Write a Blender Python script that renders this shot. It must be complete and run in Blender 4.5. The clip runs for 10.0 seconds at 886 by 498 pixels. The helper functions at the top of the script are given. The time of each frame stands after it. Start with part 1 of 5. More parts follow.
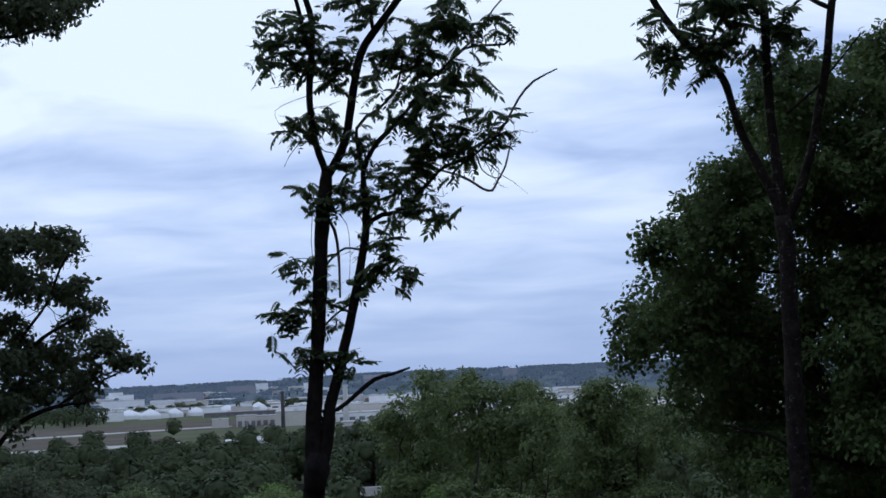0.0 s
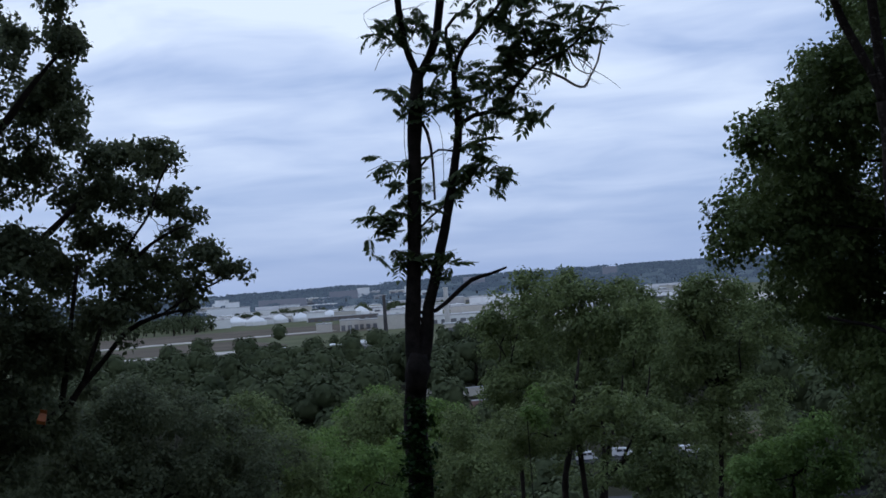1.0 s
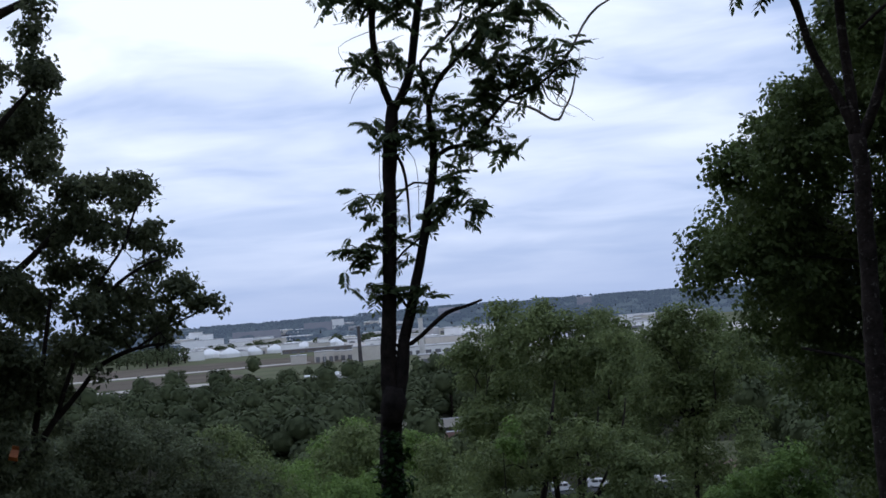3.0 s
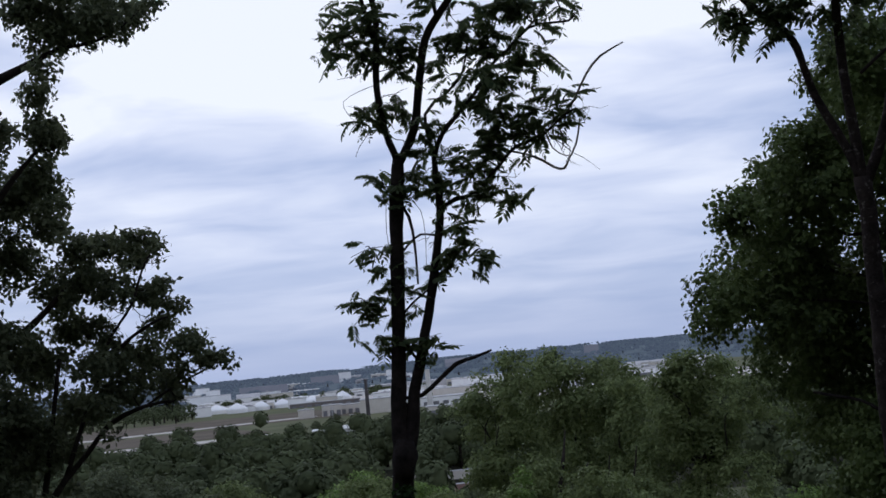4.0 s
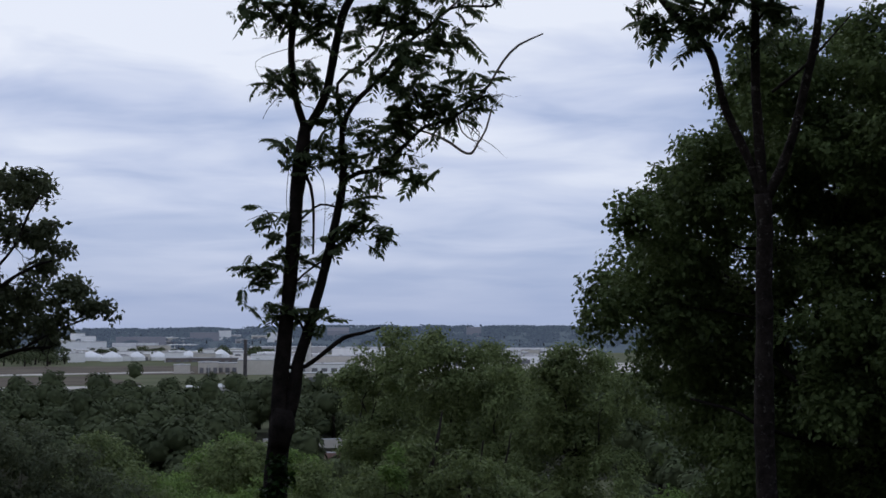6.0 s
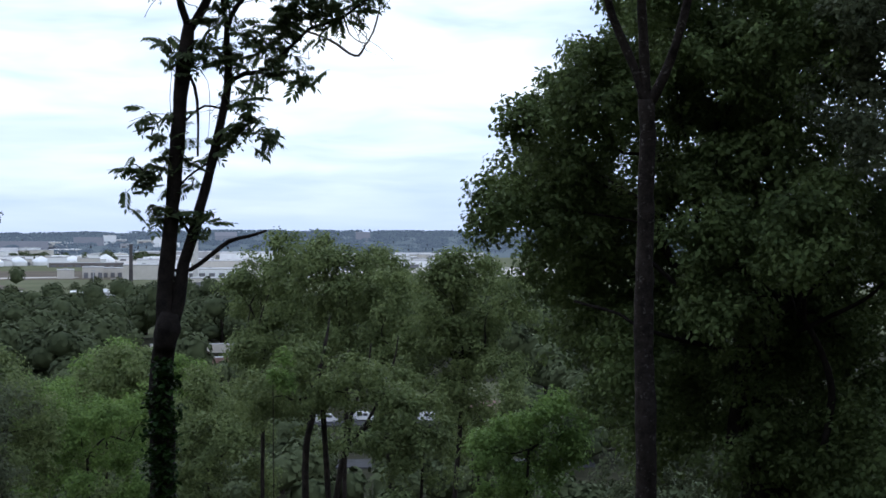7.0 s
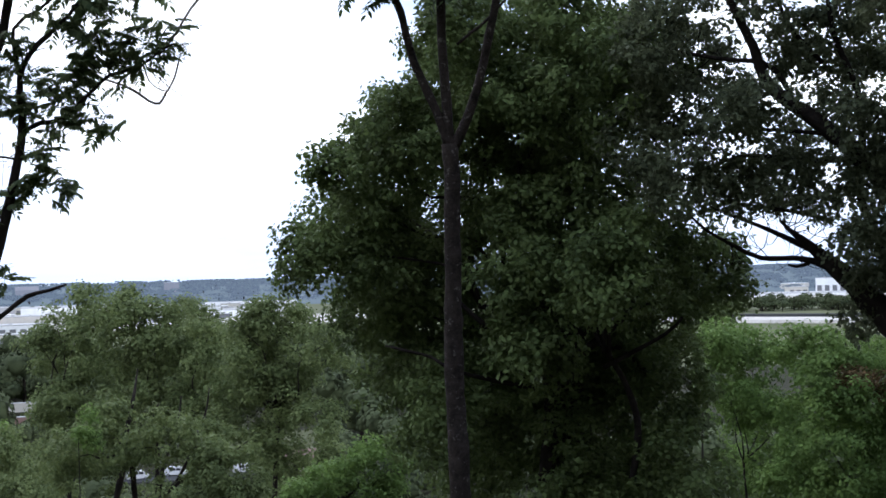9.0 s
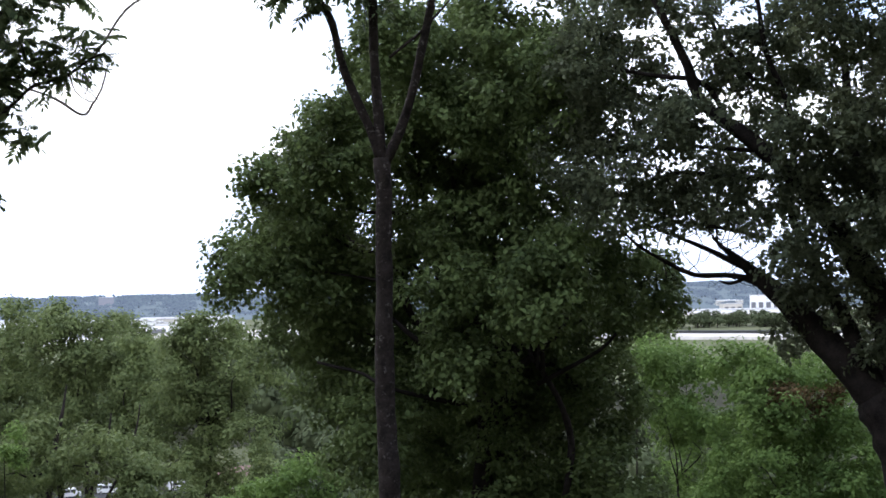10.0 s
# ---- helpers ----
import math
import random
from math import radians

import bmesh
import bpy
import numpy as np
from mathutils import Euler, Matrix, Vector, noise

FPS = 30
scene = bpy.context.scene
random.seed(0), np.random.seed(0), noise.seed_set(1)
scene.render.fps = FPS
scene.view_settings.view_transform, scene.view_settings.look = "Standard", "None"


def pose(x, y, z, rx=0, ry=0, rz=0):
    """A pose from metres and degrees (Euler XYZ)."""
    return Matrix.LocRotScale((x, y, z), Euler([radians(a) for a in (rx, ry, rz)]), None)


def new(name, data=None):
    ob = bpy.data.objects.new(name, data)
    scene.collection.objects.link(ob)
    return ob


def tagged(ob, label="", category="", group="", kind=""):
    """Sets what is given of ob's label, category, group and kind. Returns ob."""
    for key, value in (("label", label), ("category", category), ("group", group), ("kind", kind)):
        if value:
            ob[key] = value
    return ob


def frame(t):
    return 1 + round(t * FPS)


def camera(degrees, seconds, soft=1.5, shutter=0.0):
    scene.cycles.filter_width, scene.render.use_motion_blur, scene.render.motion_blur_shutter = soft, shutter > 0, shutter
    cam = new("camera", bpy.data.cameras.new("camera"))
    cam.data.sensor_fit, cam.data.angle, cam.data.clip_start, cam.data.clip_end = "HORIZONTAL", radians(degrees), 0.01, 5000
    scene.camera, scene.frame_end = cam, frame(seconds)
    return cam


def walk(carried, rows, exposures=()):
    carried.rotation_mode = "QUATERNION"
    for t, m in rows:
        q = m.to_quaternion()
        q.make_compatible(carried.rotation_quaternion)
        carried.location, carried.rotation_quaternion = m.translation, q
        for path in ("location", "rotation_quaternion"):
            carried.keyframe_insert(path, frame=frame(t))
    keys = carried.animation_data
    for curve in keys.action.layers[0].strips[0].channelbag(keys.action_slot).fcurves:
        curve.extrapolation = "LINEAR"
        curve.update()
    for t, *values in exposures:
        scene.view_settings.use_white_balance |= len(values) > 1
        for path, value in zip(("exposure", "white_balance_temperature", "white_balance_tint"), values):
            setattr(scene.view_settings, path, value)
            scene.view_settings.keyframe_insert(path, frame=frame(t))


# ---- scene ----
EYE_Z = 46.6  # the lookout's eye above the flood plain


def stand(x, y, z, yaw, pitch, roll):
    return pose(x, y, EYE_Z + z, 90 + pitch, 0, yaw) @ pose(0, 0, 0, 0, 0, roll)


# t, x, y, z (metres from the lookout), yaw, pitch, roll (degrees)
ROWS = [
    (0, 0.006, -0.066, -0.026, -1.115, 5.304, -2.631),
    (0.5, 0.020, -0.071, -0.034, 0.811, 2.833, -3.294),
    (1, 0.035, -0.059, -0.043, 3.420, 1.233, -4.074),
    (1.2, 0.035, -0.051, -0.049, 4.048, 0.660, -3.711),
    (1.5, 0.031, 0.000, -0.044, 3.569, 0.508, -3.135),
    (2, 0.039, -0.012, -0.055, 1.840, -0.024, -3.369),
    (2.5, 0.031, -0.026, -0.043, 1.726, 3.179, -3.894),
    (2.7, 0.036, -0.058, -0.037, 2.125, 2.456, -3.661),
    (3.8, -0.009, -0.055, 0.012, 1.973, 3.904, -6.798),
    (4, -0.003, -0.071, -0.017, 2.234, 4.756, -5.526),
    (4.5, -0.052, -0.018, 0.007, -2.082, 5.645, -1.382),
    (4.8, -0.033, -0.006, 0.018, -2.337, 5.905, -1.116),
    (5, -0.053, 0.002, 0.017, -1.540, 5.334, -0.786),
    (5.5, -0.091, 0.006, 0.036, -0.086, 5.854, -0.875),
    (6, -0.063, 0.031, 0.039, -2.447, 3.377, 0.027),
    (6.2, -0.052, 0.048, 0.035, -3.649, 1.077, 0.728),
    (7.3, -0.025, -0.001, 0.020, -8.164, -0.868, -0.314),
    (7.5, -0.009, 0.005, 0.023, -8.690, 0.651, -0.444),
    (8, -0.004, 0.017, 0.024, -11.547, 1.138, -0.580),
    (8.5, -0.003, 0.021, 0.030, -13.418, 1.303, -0.559),
    (9, -0.000, 0.034, 0.027, -15.623, 1.088, -1.524),
    (9.5, 0.020, 0.030, 0.027, -18.493, 1.239, -1.562),
    (10, 0.107, 0.162, 0.023, -18.352, 1.727, -1.325),
]
cam = camera(37.62, 10.0, soft=1.6)
walk(cam, [(r[0], stand(*r[1:])) for r in ROWS],
     exposures=[(0, 0.05, 5550, 7), (1.0, -0.05, 5600, 7), (1.4, 0.35, 5800, 6), (2.7, 0.28, 5850, 8),
                (4.0, 0.05, 6100, 11), (4.5, 0.05, 6150, 11), (6.2, -0.1, 6150, 10), (7.3, 1.05, 6000, 5),
                (8.5, 1.2, 6100, 6), (9.2, 1.42, 6250, 8), (10, 1.7, 6450, 9)])

# ---- sky and sun ----
SUN_UP, SUN_TURN = radians(52), radians(345)
world = bpy.data.worlds.new("sky")
scene.world = world
world.use_nodes = True
wt = world.node_tree
wt.nodes.clear()


def node(tree, kind, **inputs):
    n = tree.nodes.new(kind)
    for k, v in inputs.items():
        n.inputs[k.replace("_", " ")].default_value = v
    return n


def ramp(tree, *stops):
    r = tree.nodes.new("ShaderNodeValToRGB")
    e = r.color_ramp.elements
    e[0].position, e[0].color = stops[0][0], (*stops[0][1], 1)
    e[1].position, e[1].color = stops[-1][0], (*stops[-1][1], 1)
    for p, c in stops[1:-1]:
        e.new(p).color = (*c, 1)
    return r


def math_node(tree, op, a, b):
    n = tree.nodes.new("ShaderNodeMath")
    n.operation = op
    for i, v in ((0, a), (1, b)):
        if isinstance(v, (int, float)):
            n.inputs[i].default_value = v
        else:
            tree.links.new(v, n.inputs[i])
    return n.outputs[0]


# clouds: a layer of stratus, laid flat overhead and stretched in bands
coord = wt.nodes.new("ShaderNodeTexCoord")
parts_of = wt.nodes.new("ShaderNodeSeparateXYZ")
wt.links.new(coord.outputs["Generated"], parts_of.inputs[0])
height = math_node(wt, "ADD", math_node(wt, "MAXIMUM", parts_of.outputs["Z"], 0.0), 0.13)
u = math_node(wt, "DIVIDE", parts_of.outputs["X"], height)
v = math_node(wt, "DIVIDE", parts_of.outputs["Y"], height)
flat = wt.nodes.new("ShaderNodeCombineXYZ")
wt.links.new(math_node(wt, "MULTIPLY", u, 1.0), flat.inputs[0])
wt.links.new(math_node(wt, "MULTIPLY", v, 1.25), flat.inputs[1])
big = node(wt, "ShaderNodeTexNoise", Scale=0.55, Detail=2.0, Roughness=0.45, Distortion=0.3)
fine = node(wt, "ShaderNodeTexNoise", Scale=1.8, Detail=4.0, Roughness=0.5, Distortion=0.4)
wt.links.new(flat.outputs[0], big.inputs["Vector"])
wt.links.new(flat.outputs[0], fine.inputs["Vector"])
blend = math_node(wt, "ADD", math_node(wt, "MULTIPLY", big.outputs["Fac"], 0.6), math_node(wt, "MULTIPLY", fine.outputs["Fac"], 0.4))
# bands fade into even grey-blue towards the horizon
fade = math_node(wt, "MINIMUM", math_node(wt, "ADD", math_node(wt, "MULTIPLY", math_node(wt, "MAXIMUM", parts_of.outputs["Z"], 0.0), 4.2), 0.03), 1.0)
blend = math_node(wt, "ADD", math_node(wt, "MULTIPLY", math_node(wt, "SUBTRACT", blend, 0.5), math_node(wt, "MULTIPLY", fade, 1.18)), 0.492)
# brightest some way up, duller at the horizon; unseen zenith dimmed to darken leaves
swell = math_node(wt, "SUBTRACT", math_node(wt, "MULTIPLY", math_node(wt, "MINIMUM", parts_of.outputs["Z"], 0.3), 0.62),
                  math_node(wt, "MULTIPLY", math_node(wt, "MAXIMUM", math_node(wt, "SUBTRACT", parts_of.outputs["Z"], 0.4), 0.0), 0.55))
lift = math_node(wt, "ADD", blend, swell)
cloud = ramp(wt, (0.40, (0.28, 0.36, 0.56)), (0.48, (0.37, 0.455, 0.68)), (0.56, (0.64, 0.69, 0.86)), (0.66, (0.95, 0.965, 1.03)))
wt.links.new(lift, cloud.inputs[0])
sky = wt.nodes.new("ShaderNodeTexSky")
sky.sky_type, sky.sun_disc = "NISHITA", False
sky.sun_elevation, sky.sun_rotation = SUN_UP, SUN_TURN
clear = node(wt, "ShaderNodeBackground", Strength=0.06)
over = node(wt, "ShaderNodeBackground", Strength=1.0)
wt.links.new(sky.outputs[0], clear.inputs[0])
wt.links.new(cloud.outputs[0], over.inputs[0])
mixed = wt.nodes.new("ShaderNodeMixShader")
mixed.inputs[0].default_value = 0.88
wt.links.new(clear.outputs[0], mixed.inputs[1])
wt.links.new(over.outputs[0], mixed.inputs[2])
out = wt.nodes.new("ShaderNodeOutputWorld")
wt.links.new(mixed.outputs[0], out.inputs[0])

sun = new("sun", bpy.data.lights.new("sun", "SUN"))
sun.data.energy, sun.data.angle, sun.data.color = 0.5, radians(25), (1, 0.97, 0.92)
sun.matrix_world = pose(0, 0, 0, -38, 0, 15)

# ---- materials ----


def surface(name, dark, light, rough=0.8, scale=3.0, bump=0.2, bump_scale=None, island=0.0, metal=0.0, through_light=0.0, spots=None):
    """A surface that varies between two colours by coarse and fine noise, with a fine relief."""
    m = bpy.data.materials.new(name)
    m.use_nodes = True
    t = m.node_tree
    p = t.nodes["Principled BSDF"]
    place = t.nodes.new("ShaderNodeTexCoord")
    coarse = node(t, "ShaderNodeTexNoise", Scale=scale, Detail=5.0, Roughness=0.6)
    grain = node(t, "ShaderNodeTexNoise", Scale=bump_scale or scale * 9, Detail=6.0, Roughness=0.65)
    for n in (coarse, grain):
        t.links.new(place.outputs["Object"], n.inputs["Vector"])
    mix = math_node(t, "ADD", math_node(t, "MULTIPLY", coarse.outputs["Fac"], 0.65), math_node(t, "MULTIPLY", grain.outputs["Fac"], 0.35))
    if island:
        geo = t.nodes.new("ShaderNodeNewGeometry")
        mix = math_node(t, "ADD", math_node(t, "MULTIPLY", mix, 1 - island), math_node(t, "MULTIPLY", geo.outputs["Random Per Island"], island))
    lo, hi = (0.27, 0.73) if island else (0.34, 0.66)
    c = ramp(t, (lo, dark), (hi, light))
    t.links.new(mix, c.inputs[0])
    colour = c.outputs[0]
    if spots:
        blot = node(t, "ShaderNodeTexNoise", Scale=spots[1], Detail=3.0, Roughness=0.7)
        t.links.new(place.outputs["Object"], blot.inputs["Vector"])
        edge = ramp(t, (0.60, (0, 0, 0)), (0.68, (1, 1, 1)))
        t.links.new(blot.outputs["Fac"], edge.inputs[0])
        over_it = t.nodes.new("ShaderNodeMix")
        over_it.data_type = "RGBA"
        t.links.new(edge.outputs[0], over_it.inputs[0])
        t.links.new(colour, over_it.inputs[6])
        over_it.inputs[7].default_value = (*spots[0], 1)
        colour = over_it.outputs[2]
    t.links.new(colour, p.inputs["Base Color"])
    p.inputs["Roughness"].default_value = rough
    p.inputs["Metallic"].default_value = metal
    p.inputs["Specular IOR Level"].default_value = 0.05 if through_light else 0.06 if rough >= 0.85 else 0.4
    if bump:
        b = node(t, "ShaderNodeBump", Strength=bump, Distance=0.02)
        t.links.new(grain.outputs["Fac"], b.inputs["Height"])
        t.links.new(b.outputs[0], p.inputs["Normal"])
    if through_light:
        tr = t.nodes.new("ShaderNodeBsdfTranslucent")
        t.links.new(c.outputs[0], tr.inputs[0])
        mx = t.nodes.new("ShaderNodeMixShader")
        mx.inputs[0].default_value = through_light
        t.links.new(p.outputs[0], mx.inputs[1])
        t.links.new(tr.outputs[0], mx.inputs[2])
        t.links.new(mx.outputs[0], t.nodes["Material Output"].inputs[0])
    return m


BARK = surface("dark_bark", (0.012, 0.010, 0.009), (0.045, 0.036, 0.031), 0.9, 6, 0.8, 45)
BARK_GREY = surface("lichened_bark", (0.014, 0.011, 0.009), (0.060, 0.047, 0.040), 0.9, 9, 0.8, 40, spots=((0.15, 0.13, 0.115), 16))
DEADWOOD = surface("dead_wood", (0.10, 0.085, 0.075), (0.24, 0.21, 0.19), 0.85, 8, 0.5, 60)
OAK_LEAF = surface("oak_leaf", (0.027, 0.039, 0.015), (0.212, 0.275, 0.096), 0.5, 1.1, 0, None, 0.15, 0, 0.3)
DULL_LEAF = surface("dull_oak_leaf", (0.045, 0.055, 0.032), (0.190, 0.215, 0.118), 0.5, 1.1, 0, None, 0.25, 0, 0.45)
FROND_LEAF = surface("frond_leaflet", (0.045, 0.068, 0.030), (0.145, 0.178, 0.082), 0.5, 2.0, 0, None, 0.4, 0, 0.38)
BRIGHT_LEAF = surface("fresh_leaf", (0.056, 0.094, 0.024), (0.255, 0.365, 0.106), 0.5, 1.1, 0, None, 0.15, 0, 0.38)
MID_LEAF = surface("hillside_leaf", (0.046, 0.062, 0.024), (0.262, 0.318, 0.126), 0.5, 1.3, 0, None, 0.15, 0, 0.35)
RUSTY_LEAF = surface("rusty_leaf", (0.07, 0.05, 0.02), (0.20, 0.13, 0.06), 0.5, 0.6, 0, None, 0.4, 0, 0.3)
IVY_LEAF = surface("ivy_leaf", (0.012, 0.030, 0.007), (0.04, 0.075, 0.018), 0.4, 2, 0, None, 0.4, 0, 0.1)
FOREST_LEAF = surface("forest_leaf", (0.034, 0.044, 0.022), (0.112, 0.134, 0.066), 0.7, 0.03, 0, 0.1, 0.06, 0, 0.12)
SOIL = surface("hillside_soil", (0.015, 0.017, 0.008), (0.04, 0.038, 0.022), 0.95, 0.4, 0.4)
FIELD = surface("grass_field", (0.082, 0.090, 0.046), (0.140, 0.145, 0.080), 0.95, 0.02, 0.1)
DRY_FIELD = surface("dry_field", (0.085, 0.070, 0.052), (0.15, 0.125, 0.095), 0.95, 0.02, 0.1)
GRAVEL = surface("pale_gravel", (0.42, 0.38, 0.34), (0.62, 0.58, 0.53), 0.95, 0.05, 0.1)
BARE_YARD = surface("grey_bare_yard", (0.12, 0.11, 0.105), (0.24, 0.225, 0.21), 0.95, 0.03, 0.1)
ASPHALT = surface("asphalt", (0.04, 0.04, 0.042), (0.075, 0.075, 0.078), 0.9, 0.4, 0.2)
WHITE = surface("white_cladding", (0.70, 0.70, 0.70), (0.85, 0.85, 0.84), 0.6, 0.08, 0.05)
BEIGE = surface("beige_cladding", (0.46, 0.43, 0.38), (0.60, 0.57, 0.52), 0.75, 0.06, 0.05)
GREY_ROOF = surface("grey_roof", (0.30, 0.30, 0.31), (0.48, 0.47, 0.46), 0.8, 0.06, 0.05)
BRICK = surface("brown_brick", (0.12, 0.105, 0.10), (0.20, 0.175, 0.165), 0.9, 0.1, 0.05)
DARK_STACK = surface("sooty_concrete", (0.045, 0.042, 0.045), (0.11, 0.10, 0.10), 0.9, 0.15, 0.1)
PALE_STACK = surface("pale_concrete", (0.48, 0.47, 0.46), (0.62, 0.60, 0.58), 0.85, 0.15, 0.1)
# dark bays of the far works, their grey lifted to stand for haze
HAZED_BAY_DOOR = surface("haze_lifted_bay_door", (0.12, 0.12, 0.13), (0.20, 0.20, 0.21), 0.8, 0.5, 0)
GLASS_DARK = surface("dark_opening", (0.03, 0.032, 0.036), (0.06, 0.06, 0.065), 0.3, 0.5, 0)
PINK_ROOF = surface("faded_red_roof", (0.20, 0.125, 0.105), (0.31, 0.21, 0.185), 0.85, 0.8, 0.2)
ORANGE = surface("orange_plastic", (0.28, 0.075, 0.012), (0.42, 0.12, 0.02), 0.5, 6, 0.05)
CAR_PAINT = surface("white_car_paint", (0.68, 0.68, 0.69), (0.76, 0.76, 0.77), 0.25, 1, 0)
RUBBER = surface("tyre_rubber", (0.015, 0.015, 0.015), (0.03, 0.03, 0.03), 0.9, 5, 0)
STEEL = surface("galvanised_steel", (0.35, 0.36, 0.37), (0.5, 0.5, 0.5), 0.5, 2, 0.05, None, 0, 0.6)



def haze_glow(m, colour, strength):
    """Gives a material a faint even glow, standing for haze kilometres off."""
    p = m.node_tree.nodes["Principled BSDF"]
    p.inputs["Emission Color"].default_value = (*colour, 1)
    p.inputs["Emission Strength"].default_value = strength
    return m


# far blocks and woods glow faintly blue in place of hazy air
HAZE_GLOW_BRICK = haze_glow(surface("brown_block_haze_glow", (0.09, 0.08, 0.08), (0.13, 0.115, 0.11), 0.95, 0.02, 0), (0.085, 0.10, 0.14), 0.8)
HAZE_GLOW_WOOD = haze_glow(surface("wood_haze_glow", (0.02, 0.035, 0.02), (0.05, 0.065, 0.045), 0.95, 0.003, 0, 0.012, 0.1), (0.070, 0.088, 0.140), 0.72)

# ---- helpers ----
rng = np.random.default_rng(7)


def spot(bearing, rise, dist):
    """The place at a bearing (degrees, leftwards) and a rise (degrees) seen from the lookout."""
    b, r = radians(bearing), radians(rise)
    return Vector((-math.sin(b) * math.cos(r) * dist, math.cos(b) * math.cos(r) * dist, EYE_Z + math.sin(r) * dist))


def part(name, data, material, parent=None, label=""):
    if isinstance(data, bmesh.types.BMesh):
        me = bpy.data.meshes.new(name)
        data.to_mesh(me)
        data.free()
        data = me
    if material and not data.materials:
        data.materials.append(material)
    ob = new(name, data)
    if parent:
        ob.parent = parent
        ob.matrix_parent_inverse = parent.matrix_world.inverted()
    return tagged(ob, label) if label else ob


def mesh(name, verts, faces, smooth=False):
    me = bpy.data.meshes.new(name)
    me.from_pydata([tuple(p) for p in verts], [], faces)
    if smooth:
        me.polygons.foreach_set("use_smooth", [True] * len(me.polygons))
    me.update()
    return me


def thing(name, place, label, category, group="", kind=""):
    ob = new(name)
    ob.empty_display_size = 0.2
    ob.location = place
    bpy.context.view_layer.update()
    ob.matrix_world = Matrix.Translation(place)
    return tagged(ob, label, category, group, kind)


def curve_points(pts, step=0.12):
    """A smooth line through points (x, y, z, width)."""
    p = np.array(pts, float)
    p = np.vstack([2 * p[0] - p[1], p, 2 * p[-1] - p[-2]])
    res = []
    for i in range(1, len(p) - 2):
        n = max(2, int(np.linalg.norm(p[i + 1, :3] - p[i, :3]) / step))
        for s in np.arange(n) / n:
            a, b, c, d = p[i - 1:i + 3]
            res.append(0.5 * (2 * b + (c - a) * s + (2 * a - 5 * b + 4 * c - d) * s * s + (3 * b - a - 3 * c + d) * s ** 3))
    res.append(p[-2])
    return np.array(res)


def tube(name, pts, sides=9, knobbly=0.06, step=0.12):
    """A limb along points (x, y, z, width), round, tapered and uneven."""
    q = curve_points(pts, step)
    verts, faces = [], []
    up = Vector((0.3, 0.9, 0.2))
    for i, r in enumerate(q):
        a, b = q[max(i - 1, 0)], q[min(i + 1, len(q) - 1)]
        d = Vector((b - a)[:3]).normalized()
        s = d.cross(up).normalized()
        w = s.cross(d)
        for k in range(sides):
            t = 2 * math.pi * k / sides
            rad = max(r[3], 0.004) / 2
            o = Vector(r[:3]) + (s * math.cos(t) + w * math.sin(t)) * rad
            rad *= 1 + knobbly * 2 * noise.noise(o * 6) + knobbly * noise.noise(o * 19)
            verts.append(Vector(r[:3]) + (s * math.cos(t) + w * math.sin(t)) * rad)
    for i in range(len(q) - 1):
        for k in range(sides):
            faces.append((i * sides + k, i * sides + (k + 1) % sides, (i + 1) * sides + (k + 1) % sides, (i + 1) * sides + k))
    faces += [tuple(range(sides))[::-1], tuple((len(q) - 1) * sides + k for k in range(sides))]
    return mesh(name, verts, faces, True)


def bearings(rows):
    """Points (x, y, z, width) from rows of bearing, rise, distance, width."""
    return [(*spot(b, r, d), w) for b, r, d, w in rows]


LEAF = np.array([(0, 0, 0), (-0.26, 0.28, 0.05), (-0.3, 0.66, 0.07), (0, 1, -0.05), (0.3, 0.66, 0.07), (0.26, 0.28, 0.05)])
LEAF_FACES = np.array([(0, 3, 2, 1), (0, 5, 4, 3)])
SLIM = np.array([(0, 0, 0), (0.3, 0.5, 0.06), (0, 1, -0.04), (-0.3, 0.5, 0.06)])
CLUMP = np.array([(0, -0.5, 0), (0.42, 0.05, 0.12), (0.05, 0.55, -0.08), (-0.45, 0.1, 0.1)])
CLUMP_FACES = np.array([(0, 1, 2, 3)])


def leaves(name, centres, size, template=LEAF, quads=LEAF_FACES, droop=0.3, gen=rng, wild=0.55, facing_way=None):
    """One mesh of many leaves at the centres, each turned its own way, or about the way its tuft faces."""
    n = len(centres)
    w = gen.normal(size=(n, 3)) * wild
    if facing_way is None:
        w[:, 2] += 0.8
    else:
        w += facing_way
    w /= np.linalg.norm(w, axis=1)[:, None] + 1e-9
    d = gen.normal(size=(n, 3))
    d[:, 2] -= droop
    s = np.cross(d, w)
    s /= np.linalg.norm(s, axis=1)[:, None] + 1e-9
    d = np.cross(w, s)
    k = (size * gen.uniform(0.65, 1.25, n))[:, None, None]
    vs = (template[None, :, 0:1] * s[:, None] + template[None, :, 1:2] * d[:, None] + template[None, :, 2:3] * w[:, None]) * k + centres[:, None]
    fs = quads[None] + (np.arange(n) * len(template))[:, None, None]
    return quad_mesh(name, vs.reshape(-1, 3), fs.reshape(-1, 4))


def unit(a):
    return a / (np.linalg.norm(a, axis=1)[:, None] + 1e-9)


